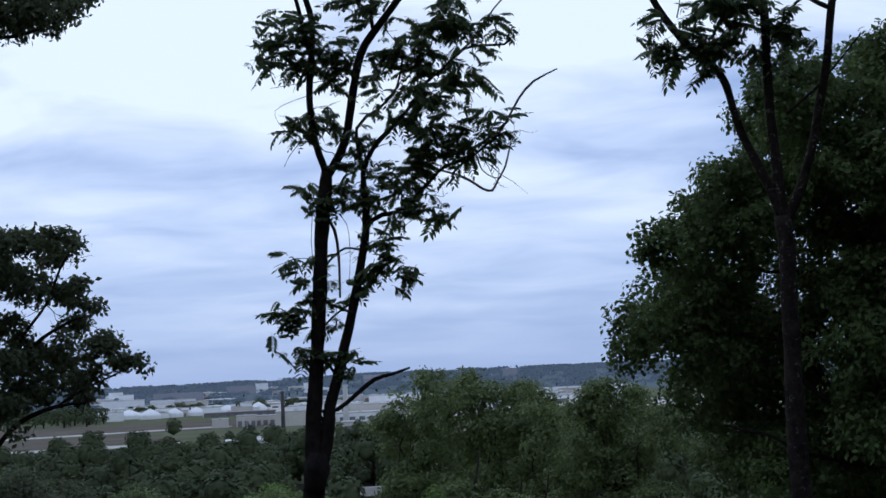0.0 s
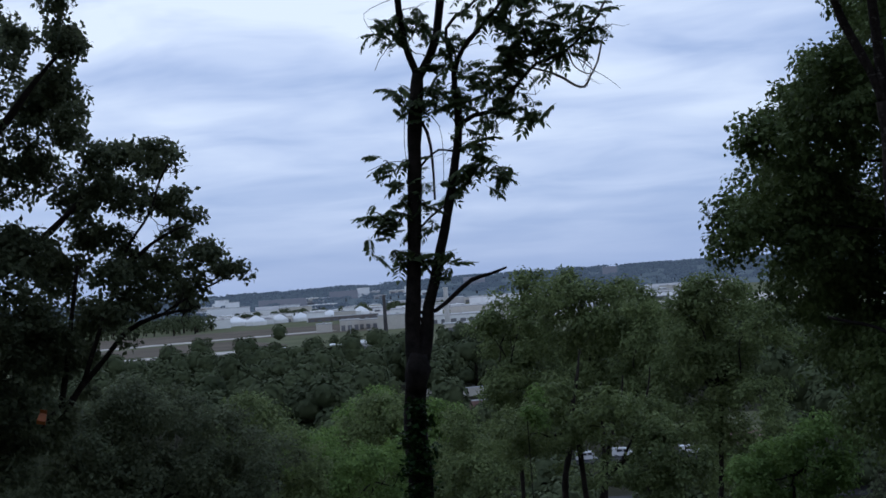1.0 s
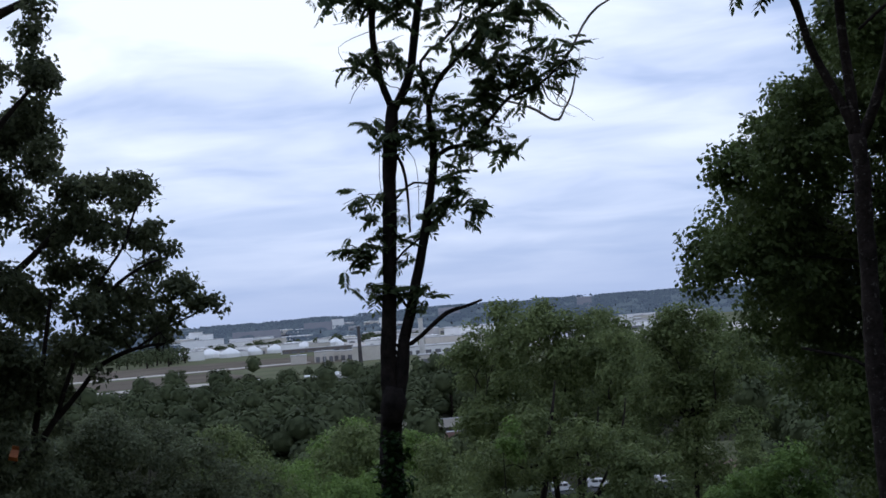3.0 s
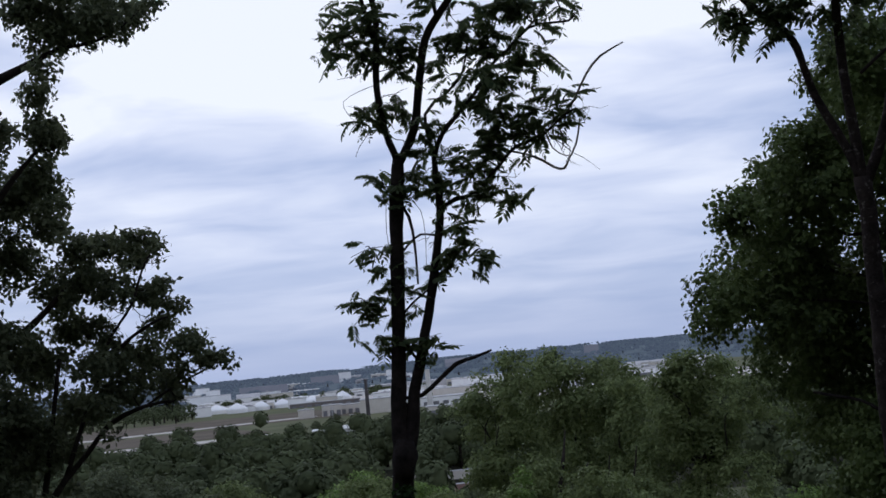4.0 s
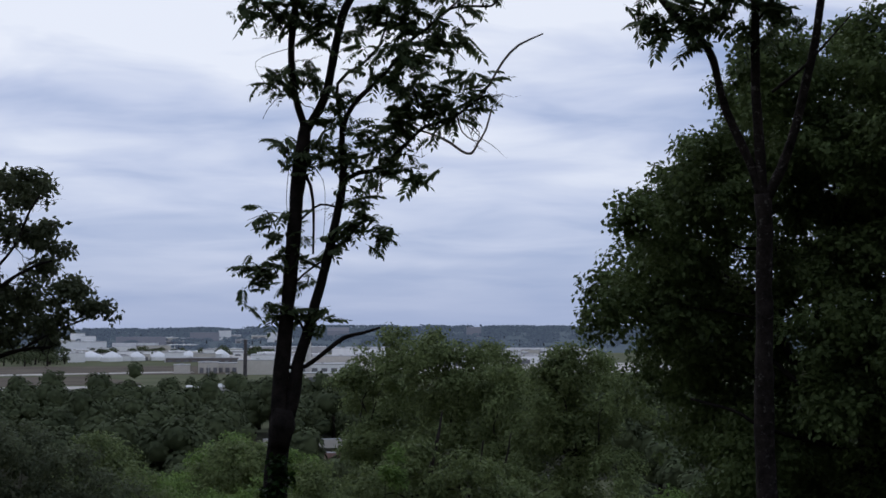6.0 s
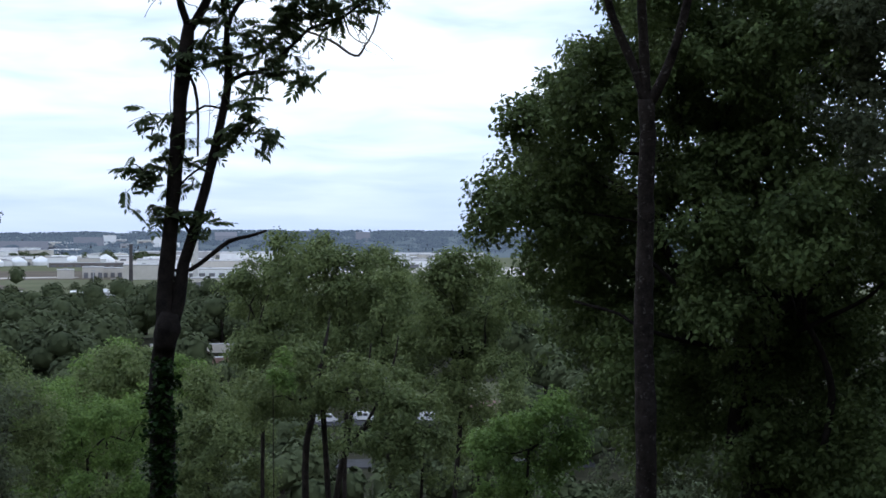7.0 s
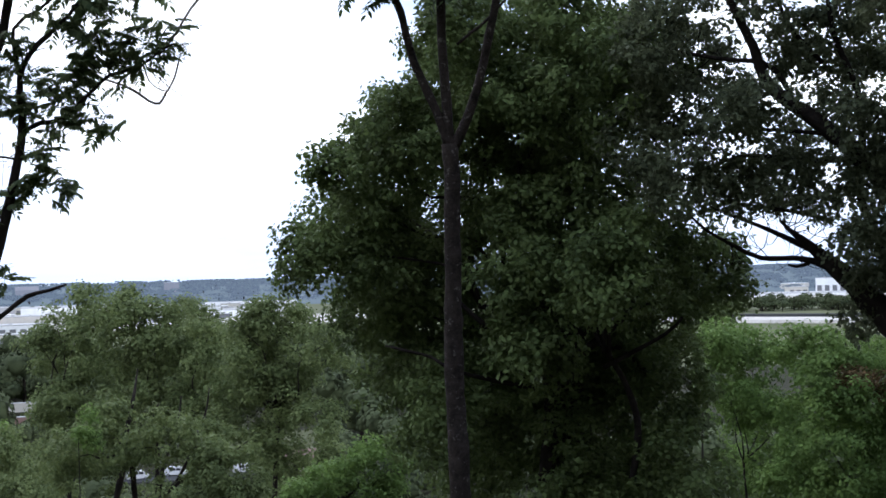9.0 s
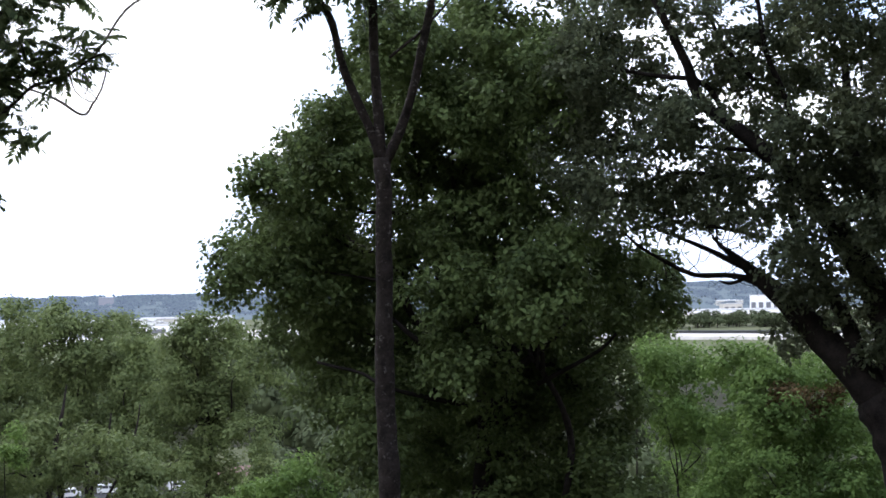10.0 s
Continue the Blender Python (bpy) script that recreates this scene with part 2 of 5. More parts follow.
def leaf_tufts(lobes, tuft, each, gen, cover=1.0, gaps=0.25, inner=0.3):
    """Leaf centres and the ways they face: domed tufts over the outside of the lobes (x, y, z, radius), with gaps between
    whole groups of them, and fewer within."""
    ball = np.array(lobes, float)
    at, way = [], []
    for i, (x, y, z, r) in enumerate(ball):
        n = int(cover * 4 * (r / tuft) ** 2) + 3
        q = unit(gen.normal(size=(n, 3)))
        p = ball[i, :3] + q * (r * gen.uniform(0.6, 1.08, n))[:, None]
        far = np.linalg.norm(p[:, None] - ball[None, :, :3], axis=2) / ball[None, :, 3]
        far[:, i] = 9
        keep = far.min(axis=1) > 0.72
        open_air = np.array([noise.noise(Vector(c) * (0.42 / tuft)) for c in p]) > gaps - 0.55
        keep &= open_air
        at.append(p[keep])
        way.append(q[keep])
        n = int(n * inner)
        q = unit(gen.normal(size=(n, 3)))
        at.append(ball[i, :3] + q * (r * gen.uniform(0.1, 0.62, n))[:, None])
        way.append(q)
    at, way = np.vstack(at), np.vstack(way)
    size = tuft * gen.uniform(0.4, 1.5, len(at))
    count = np.maximum(5, each * (size / tuft) ** 2).astype(int)
    own = np.repeat(np.arange(len(at)), count)
    axis = unit(way * 0.8 + (0, 0, 0.55))
    q = unit(gen.normal(size=(len(own), 3)))
    back = (q * axis[own]).sum(axis=1) < -0.25
    q[back] *= -1
    spread = size[own][:, None] * gen.uniform(0.35, 1.25, (len(own), 1)) * (1, 1, 0.72)
    return at[own] + q * spread, unit(q * 0.6 + axis[own] * 0.3 + (0, 0, 0.3))


def foliage(lobes, tuft, leaf, gen, cover=1.0, gaps=0.25, inner=0.3, lap=1.25, template=SLIM, quads=CLUMP_FACES, wild=0.38):
    """The mesh of a crown's leaves; lap: how many leaves deep a tuft is."""
    each = lap * 3.14 * tuft * tuft / (0.3 * leaf * leaf)
    at, way = leaf_tufts(lobes, tuft, each, gen, cover, gaps, inner)
    return leaves("crown", at, leaf, template, quads, 0.5, gen, wild, way)


def quad_mesh(name, vs, fs):
    me = bpy.data.meshes.new(name)
    me.vertices.add(len(vs))
    me.vertices.foreach_set("co", vs.astype(np.float32).ravel())
    me.loops.add(fs.size)
    me.loops.foreach_set("vertex_index", fs.astype(np.int32).ravel())
    me.polygons.add(len(fs))
    me.polygons.foreach_set("loop_start", np.arange(0, fs.size, 4, dtype=np.int32))
    me.update(calc_edges=True)
    return me


def boughs(lobes, per_area, spray=0.14, twig=14, shell=0.45, depth=1.0, gen=rng, tufts=16, fill=0.45):
    """Leaf centres: each lobe (x, y, z, radius) carries tufts of twigs, flattened and densest at their tops, with gaps between."""
    got = []
    for x, y, z, r in lobes:
        total = max(24, int(per_area * r * r * 3.14))
        q = gen.normal(size=(max(1, int(total * fill / 6)), 3))
        q *= (r * gen.uniform(0, 1, len(q)) ** 0.45 * gen.uniform(0.85, 1.06, len(q)) / np.linalg.norm(q, axis=1))[:, None]
        got.append(((np.array((x, y, z)) + q * np.array((1, depth, 1)))[:, None] + gen.normal(size=(len(q), 6, 3)) * spray).reshape(-1, 3))
        total *= 1 - fill
        d = gen.normal(size=(tufts, 3))
        d /= np.linalg.norm(d, axis=1)[:, None]
        c = np.array((x, y, z)) + d * (r * gen.uniform(shell, 0.88, tufts) ** 0.7)[:, None] * np.array((1, depth, 1))
        size = r * gen.uniform(0.2, 0.42, tufts)
        share = size ** 2 / (size ** 2).sum()
        for ci, si, sh in zip(c, size, share):
            n = max(1, int(total * sh / twig))
            q = gen.normal(size=(n, 3))
            q /= np.linalg.norm(q, axis=1)[:, None]
            q[:, 2] = np.where(q[:, 2] < 0, q[:, 2] * 0.6, q[:, 2])
            p = ci + q * si * gen.uniform(0.35, 1.0, (n, 1)) ** 0.5 * np.array((1, 1, 0.75))
            got.append((p[:, None] + gen.normal(size=(n, twig, 3)) * spray * np.array((1, 1, 0.6))).reshape(-1, 3))
    return np.vstack(got)


def lobes_of(rows, jitter=0.0, gen=rng):
    return [(*(spot(b, r, d + (gen.uniform(-jitter, jitter) if jitter else 0))), w) for b, r, d, w in rows]


# ---- the ground: a bluff that falls to a flood plain, one sheet to the horizon ----
def ground_z(x, y):
    r = math.hypot(x, y)
    fall = np.interp(y, [-60, -3, 2, 8, 20, 40, 70, 110, 160], [45.5, 45, 44.9, 42.5, 36, 26, 13, 4, 0])
    z = float(fall)
    if 3 < y < 200:
        z += 0.9 * noise.noise(Vector((x * 0.09, y * 0.09, 0))) * min(1, (y - 3) / 10)
    if r > 2300 and y > 0:
        lower = 1 - 0.32 * float(np.interp(math.degrees(math.atan2(-x, y)), [2, 13], [0, 1]))
        z += lower * float(np.interp(r, [2300, 2900, 3500, 4600], [0, 14, 27, 43])) * (1 + 0.1 * noise.noise(Vector((x * 0.0012, y * 0.0012, 3))))
    return z


def build_ground():
    rings = [0.0] + list(np.geomspace(1.2, 4900, 110))
    seg = 160
    verts = [(0, 0, ground_z(0, 0))]
    faces = []
    for r in rings[1:]:
        for k in range(seg):
            a = 2 * math.pi * k / seg
            x, y = r * math.sin(a), r * math.cos(a)
            verts.append((x, y, ground_z(x, y)))
    for k in range(seg):
        faces.append((0, 1 + (k + 1) % seg, 1 + k))
    for i in range(len(rings) - 2):
        for k in range(seg):
            a, b = 1 + i * seg + k, 1 + i * seg + (k + 1) % seg
            faces.append((a, b, b + seg, a + seg))
    me = mesh("ground", verts, faces, True)
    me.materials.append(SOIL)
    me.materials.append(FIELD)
    # the far hills share the woods' glowing blue haze colour
    me.materials.append(HAZE_GLOW_WOOD)
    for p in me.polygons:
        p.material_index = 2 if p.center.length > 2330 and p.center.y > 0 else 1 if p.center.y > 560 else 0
    ob = new("ground", me)
    tagged(ob, "wooded bluff falling to a grassy flood plain", "ground", "", "structure")


build_ground()


# ---- the plain: fields, tracks, works ----
def strip(name, material, label, category, b0, d0, b1, d1, width, lift):
    """A flat band on the plain from one bearing and distance to another."""
    p, q = spot(b0, 0, d0), spot(b1, 0, d1)
    p.z = q.z = 0
    along = (q - p).normalized()
    side = Vector((-along.y, along.x, 0)) * width / 2
    verts = []
    n = 24
    for i in range(n + 1):
        c = p.lerp(q, i / n)
        wob = 1 + 0.12 * noise.noise(Vector((i * 0.9, width, 0)))
        verts += [c + side * wob + Vector((0, 0, lift)), c - side * wob + Vector((0, 0, lift)), c + side * (wob + 0.05) - Vector((0, 0, 0.5)), c - side * (wob + 0.05) - Vector((0, 0, 0.5))]
    faces = []
    for i in range(n):
        a, b = 4 * i, 4 * i + 4
        faces += [(a, b, b + 1, a + 1), (a + 2, b + 2, b, a), (a + 1, b + 1, b + 3, a + 3)]
    ob = part(name, mesh(name, verts, faces), material)
    return tagged(ob, label, category, "", "structure")


def facing(bearing, dist):
    """A pose on the plain whose y axis points away from the lookout."""
    p = spot(bearing, 0, dist)
    return Matrix.Translation((p.x, p.y, ground_z(p.x, p.y) if dist > 2300 else 0)) @ pose(0, 0, 0, 0, 0, bearing)


def box(bm, x0, x1, y0, y1, z0, z1):
    r = bmesh.ops.create_cube(bm, size=1, matrix=Matrix.LocRotScale(((x0 + x1) / 2, (y0 + y1) / 2, (z0 + z1) / 2), None, (x1 - x0, y1 - y0, z1 - z0)))
    return r["verts"]


def shed(bearing, dist, width, height, material, label, deep=30, gable=0.0, bays=0, roof=None, turn=0.0, group="works sheds"):
    """A works building: walls, a flat or gabled roof with overhang, and loading doors in bays."""
    m = facing(bearing, dist) @ pose(0, 0, 0, 0, 0, turn)
    height = max(height - m.translation.z, 4.0)
    top = thing("warehouse", m.translation, label, "building", group)
    w = width / 2
    bm = bmesh.new()
    box(bm, -w, w, 0, deep, -1, height - gable)
    part("wall", bm, material, top).matrix_world = m
    bm = bmesh.new()
    if gable:
        e = height - gable
        vs = [bm.verts.new(c) for c in ((-w - .4, -.5, e), (w + .4, -.5, e), (w + .4, deep + .5, e), (-w - .4, deep + .5, e), (-w - .4, deep / 2, height), (w + .4, deep / 2, height))]
        for f in ((0, 1, 5, 4), (2, 3, 4, 5), (0, 4, 3), (1, 2, 5), (3, 2, 1, 0)):
            bm.faces.new([vs[i] for i in f])
    else:
        box(bm, -w - .3, w + .3, -.3, deep + .3, height, height + 0.7)
        for k in range(max(1, int(width / 22))):
            c = -w + (k + 0.5) * width / max(1, int(width / 22)) + rng.uniform(-3, 3)
            box(bm, c - 1.6, c + 1.6, deep * 0.3, deep * 0.3 + 3, height + 0.7, height + 1.9)
    part("roof", bm, roof or GREY_ROOF, top).matrix_world = m
    for k in range(bays):
        c = -w + (k + 0.5) * width / bays
        bw = width / bays * 0.3
        bm = bmesh.new()
        box(bm, c - bw, c + bw, -0.25, 0.1, 0, (height - gable) * 0.55)
        part("door", bm, HAZED_BAY_DOOR, top).matrix_world = m
    return top


def dome(bearing, dist, width, height, label):
    """A white membrane storage dome on a low ring wall, with ribs and a vent cap."""
    m = facing(bearing, dist)
    top = thing("storage_dome", m.translation, label, "storage dome", "white storage domes")
    r = width / 2
    prof = [(1.12, -1), (1.12, 0.34), (1.08, 0.44), (0.88, 0.60), (0.60, 0.76), (0.30, 0.91), (0.08, 1.0)]
    verts, faces = [], []
    seg = 24
    for a, z in prof:
        for k in range(seg):
            t = 2 * math.pi * k / seg
            rr = r * a * (1.0 if k % 2 else 0.985)
            verts.append((rr * math.cos(t), rr * math.sin(t) + r, z * height if z > 0 else -1))
    for i in range(len(prof) - 1):
        for k in range(seg):
            faces.append((i * seg + k, i * seg + (k + 1) % seg, (i + 1) * seg + (k + 1) % seg, (i + 1) * seg + k))
    faces.append(tuple((len(prof) - 1) * seg + k for k in range(seg)))
    part("membrane", mesh("membrane", verts, faces), WHITE, top).matrix_world = m
    bm = bmesh.new()
    bmesh.ops.create_cone(bm, cap_ends=True, segments=12, radius1=r * 0.12, radius2=r * 0.08, depth=height * 0.1, matrix=Matrix.Translation((0, r, height * 1.0)))
    part("vent_cap", bm, GREY_ROOF, top).matrix_world = m


def stack(bearing, dist, width, height, material, label):
    m = facing(bearing, dist)
    top = thing("chimney", m.translation, label, "chimney")
    bm = bmesh.new()
    bmesh.ops.create_cone(bm, cap_ends=True, segments=20, radius1=width * 0.6, radius2=width * 0.44, depth=height + 1, matrix=Matrix.Translation((0, 0, (height - 1) / 2)))
    part("shaft", bm, material, top).matrix_world = m
    for z in (0.6, 0.985):
        bm = bmesh.new()
        bmesh.ops.create_cone(bm, cap_ends=True, segments=20, radius1=width * 0.56, radius2=width * 0.56, depth=height * 0.02, matrix=Matrix.Translation((0, 0, height * z)))
        part("band", bm, material, top).matrix_world = m


def pole(bearing, dist, width, height, label):
    m = facing(bearing, dist)
    top = thing("light_pole", m.translation, label, "light pole", "yard light poles")
    bm = bmesh.new()
    bmesh.ops.create_cone(bm, cap_ends=True, segments=8, radius1=0.35, radius2=0.2, depth=height, matrix=Matrix.Translation((0, 0, height / 2)))
    part("mast", bm, STEEL, top).matrix_world = m
    bm = bmesh.new()
    box(bm, -1.5, 1.5, -0.3, 0.3, height - 0.1, height + 0.35)
    part("lamp_head", bm, STEEL, top).matrix_world = m


# fields and tracks
strip("field", DRY_FIELD, "brown dry field before the storage domes", "field", 20, 1440, 5, 1400, 260, 0.3)
strip("road", GRAVEL, "pale gravel track along the field", "road", 20, 1270, 8.5, 1330, 24, 0.6)
strip("road", GRAVEL, "pale gravel yard road behind the wood", "road", 20, 1010, 10.4, 1020, 34, 0.5)
strip("embankment", GRAVEL, "pale stone embankment beside a green field", "embankment", -22, 1190, -40, 1050, 62, 2.5)
strip("road", ASPHALT, "dark road along the embankment's crest", "road", -22, 1280, -40, 1140, 14, 2.9)

strip("yard", DRY_FIELD, "brown bare yard between two gravel tracks", "yard", 20, 1130, 11.6, 1160, 170, 0.32)
strip("yard", BARE_YARD, "grey bare yard behind the wood", "yard", 20, 890, 12.4, 910, 150, 0.32)
strip("yard", GRAVEL, "pale paved yard round the works halls", "yard", 5.5, 1490, -14, 1500, 330, 0.35)
strip("yard", GRAVEL, "pale paved yard behind the storage domes", "yard", 14, 1980, 0, 2000, 260, 0.35)
strip("yard", GRAVEL, "pale paved yard beyond a tree belt", "yard", -23, 2050, -40, 2050, 300, 0.35)

# white storage domes and tents
dome(13.66, 1841, 25.6, 13.0, "broad white membrane storage dome in a row")
dome(12.68, 1789, 31.1, 12.7, "broad white membrane storage dome in a row")
dome(11.80, 1743, 25.7, 13.1, "broad white membrane storage dome in a row")
dome(10.78, 1777, 21.6, 12.0, "peaked white storage dome beside sheds")
dome(9.85, 1787, 23.3, 12.1, "white storage dome beside a long shed")
dome(8.58, 1851, 22.5, 11.7, "peaked white storage dome beside sheds")
dome(7.22, 1854, 22.6, 13.4, "peaked white storage dome beside sheds")
# sheds round the domes
shed(13.24, 1720, 20.9, 11.4, WHITE, "white shed between storage domes", 20)
shed(11.24, 1759, 13.8, 6.6, WHITE, "small white shed beside a dome", 20)
shed(9.20, 1700, 23.6, 12.0, WHITE, "white shed beside a dome", 25)
shed(7.92, 1750, 28.9, 9.6, BEIGE, "pale shed between domes", 25)
shed(7.75, 1800, 15.6, 13.8, WHITE, "tall white shed behind the domes", 25)
shed(8.00, 1697, 91.4, 5.0, BRICK, "long low brown shed with dark bays", 18, 0, 9)
shed(8.86, 1292, 15.7, 8.2, BEIGE, "beige concrete block at the field's edge", 22)
shed(7.74, 1295, 19.7, 10.4, BEIGE, "beige works block with dark bays", 25, 0, 3)
shed(6.93, 1317, 20.6, 8.9, BEIGE, "pale works block with dark bays", 25, 0, 3)
shed(5.56, 1258, 41.5, 13.4, BEIGE, "large beige windowless works hall", 40)
shed(4.78, 1600, 64.0, 10.8, WHITE, "long white works hall with flat roof", 60)
shed(2.96, 1309, 77.4, 7.8, WHITE, "long white works hall with dark bays", 50, 0, 8)
shed(2.91, 1098, 28.6, 6.5, BEIGE, "low pale shed near the wood", 25, 0, 2)
shed(1.98, 1650, 75.3, 7.9, BEIGE, "wide beige works hall", 60)
shed(0.68, 2000, 121.7, 12.0, WHITE, "very long white works roof", 120)
shed(4.32, 2100, 123.2, 12.0, GREY_ROOF, "long grey works hall with roof vents", 90)
shed(-1.78, 1500, 91.2, 8.9, WHITE, "white works hall half hidden by trees", 60, 0, 5)
shed(-4.13, 1900, 90.8, 10.2, WHITE, "long white hall beyond the trees", 90)
shed(-7.18, 2000, 139.0, 12.3, GREY_ROOF, "long grey hall beyond the trees", 110, 4)
shed(-7.54, 1600, 118.2, 9.5, WHITE, "white works hall beyond the trees", 60, 0, 4)
# farther sheds
shed(12.94, 2350, 75.6, 18.0, WHITE, "long low white shed before dark trees", 60)
shed(11.29, 2150, 37.4, 18.6, WHITE, "white gabled shed behind the domes", 50, 6)
shed(10.09, 2200, 57.4, 13.5, BEIGE, "pale shed behind the domes", 40)
shed(10.60, 2700, 98.5, 23.4, HAZE_GLOW_BRICK, "brown brick mill block far off", 40, 0, 0, HAZE_GLOW_BRICK)
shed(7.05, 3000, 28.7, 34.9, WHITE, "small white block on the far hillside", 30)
shed(7.92, 2950, 64.1, 30.6, HAZE_GLOW_BRICK, "brown block on the far hillside", 30, 0, 0, HAZE_GLOW_BRICK)
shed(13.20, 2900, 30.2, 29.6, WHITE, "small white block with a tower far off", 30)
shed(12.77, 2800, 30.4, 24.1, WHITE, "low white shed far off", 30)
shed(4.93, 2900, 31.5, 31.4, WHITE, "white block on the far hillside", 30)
shed(2.15, 3100, 51.2, 42.9, HAZE_GLOW_BRICK, "brown gabled hall on the skyline", 40, 9, 0, HAZE_GLOW_BRICK)
shed(-3.80, 3200, 36.2, 42.9, HAZE_GLOW_BRICK, "pale block on the skyline", 40)
# the long low building at the wood's edge
shed(7.29, 840, 40.1, 7.7, GREY_ROOF, "long pale yard building with dark bays", 14, 0, 12, WHITE)
# right-hand works
shed(-30.95, 2000, 182.5, 3.4, WHITE, "very long white hall beyond a tree belt", 90)
shed(-28.68, 2600, 27.1, 11.5, BEIGE, "pale block beyond the halls", 30)
shed(-31.78, 2500, 152.1, 0.2, BEIGE, "long pale hall far off", 60)
shed(-32.18, 2100, 45.6, 24.2, WHITE, "tall white loading house with dark bays", 25, 0, 4)
shed(-33.86, 1700, 88.6, 3.1, WHITE, "white hall beside a tree belt", 40, 0, 5)

clutter = np.random.default_rng(17)
for b0, b1, d0, d1, n in ((1, 14, 1780, 2300, 26), (-9, 1, 1650, 2300, 20), (-33, -24, 2150, 2500, 10), (3, 14, 2350, 3100, 16)):
    for _ in range(n):
        bear, far = clutter.uniform(b0, b1), clutter.uniform(d0, d1)
        base = ground_z(spot(bear, 0, far).x, spot(bear, 0, far).y) if far > 2300 else 0
        shed(bear, far, clutter.uniform(12, 55), base + clutter.uniform(5, 10), (WHITE, BEIGE, GREY_ROOF)[int(clutter.integers(3))],
             "low pale works shed among others", clutter.uniform(15, 40), 0, int(clutter.integers(0, 4)), (WHITE, GREY_ROOF)[int(clutter.integers(2))], clutter.uniform(-20, 20))

stack(6.17, 1215, 3.2, 33.8, DARK_STACK, "tall dark sooty works chimney")
stack(3.44, 1200, 4.7, 37.2, PALE_STACK, "tall pale concrete works chimney")

pole(7.73, 900, 0.8, 19.5, "tall steel yard light pole")
pole(6.90, 880, 0.8, 14.5, "steel yard light pole")


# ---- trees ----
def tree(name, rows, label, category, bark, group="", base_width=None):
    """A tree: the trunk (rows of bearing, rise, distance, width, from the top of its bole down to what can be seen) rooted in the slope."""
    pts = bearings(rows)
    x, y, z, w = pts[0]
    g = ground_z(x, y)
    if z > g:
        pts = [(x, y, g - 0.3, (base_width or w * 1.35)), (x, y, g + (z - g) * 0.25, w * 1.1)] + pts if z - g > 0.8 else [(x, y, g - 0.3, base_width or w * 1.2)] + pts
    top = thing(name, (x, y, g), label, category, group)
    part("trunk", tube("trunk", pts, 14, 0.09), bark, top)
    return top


def limb(top, rows, bark, name="limb", label="", sides=8):
    if name == "twig":
        rows = [(b, r, d, w * 0.6) for b, r, d, w in rows]
    return part(name, tube(name, bearings(rows), sides, 0.08), bark, top, label)


def frond_mesh(seed):
    """A pinnate leaf: an arched stalk with pairs of pointed drooping leaflets."""
    g = np.random.default_rng(seed)
    n = int(g.integers(5, 8))
    vs, fs = [], []
    arch = g.uniform(0.25, 0.55)

    def axis(s):
        return np.array((0, s, -arch * s * s))
    for i in range(8):
        c = axis(i / 7)
        w = 0.012 * (1 - 0.7 * i / 7)
        vs += [c + (-w, 0, 0), c + (0, 0, w), c + (w, 0, 0)]
    for i in range(7):
        for k in range(2):
            fs.append((3 * i + k, 3 * i + k + 1, 3 * i + k + 4, 3 * i + k + 3))
    for i in range(n + 1):
        s = 0.2 + 0.8 * i / n
        c = axis(s)
        for side in ((-1, 1) if i < n else (0,)):
            ln = g.uniform(0.30, 0.40) * (1 - 0.45 * abs(s - 0.5))
            out = np.array((side * 0.85, 0.45 if side else 1.0, -g.uniform(0.2, 0.6)))
            out /= np.linalg.norm(out)
            wide = np.cross(out, (0, 0, 1.0))
            wide = wide / (np.linalg.norm(wide) + 1e-9) * ln * 0.235
            b = len(vs)
            sag = np.array((0, 0, -0.12 * ln))
            vs += [c, c + out * ln * 0.35 + wide, c + out * ln * 0.35 - wide, c + out * ln * 0.7 + wide * 0.75 + sag, c + out * ln * 0.7 - wide * 0.75 + sag, c + out * ln + 2.4 * sag]
            fs += [(b, b + 1, b + 2), (b + 1, b + 3, b + 4, b + 2), (b + 3, b + 5, b + 4)]
    return mesh("frond", vs, fs)


FRONDS = [frond_mesh(s) for s in range(10)]
for f in FRONDS:
    f.materials.append(FROND_LEAF)


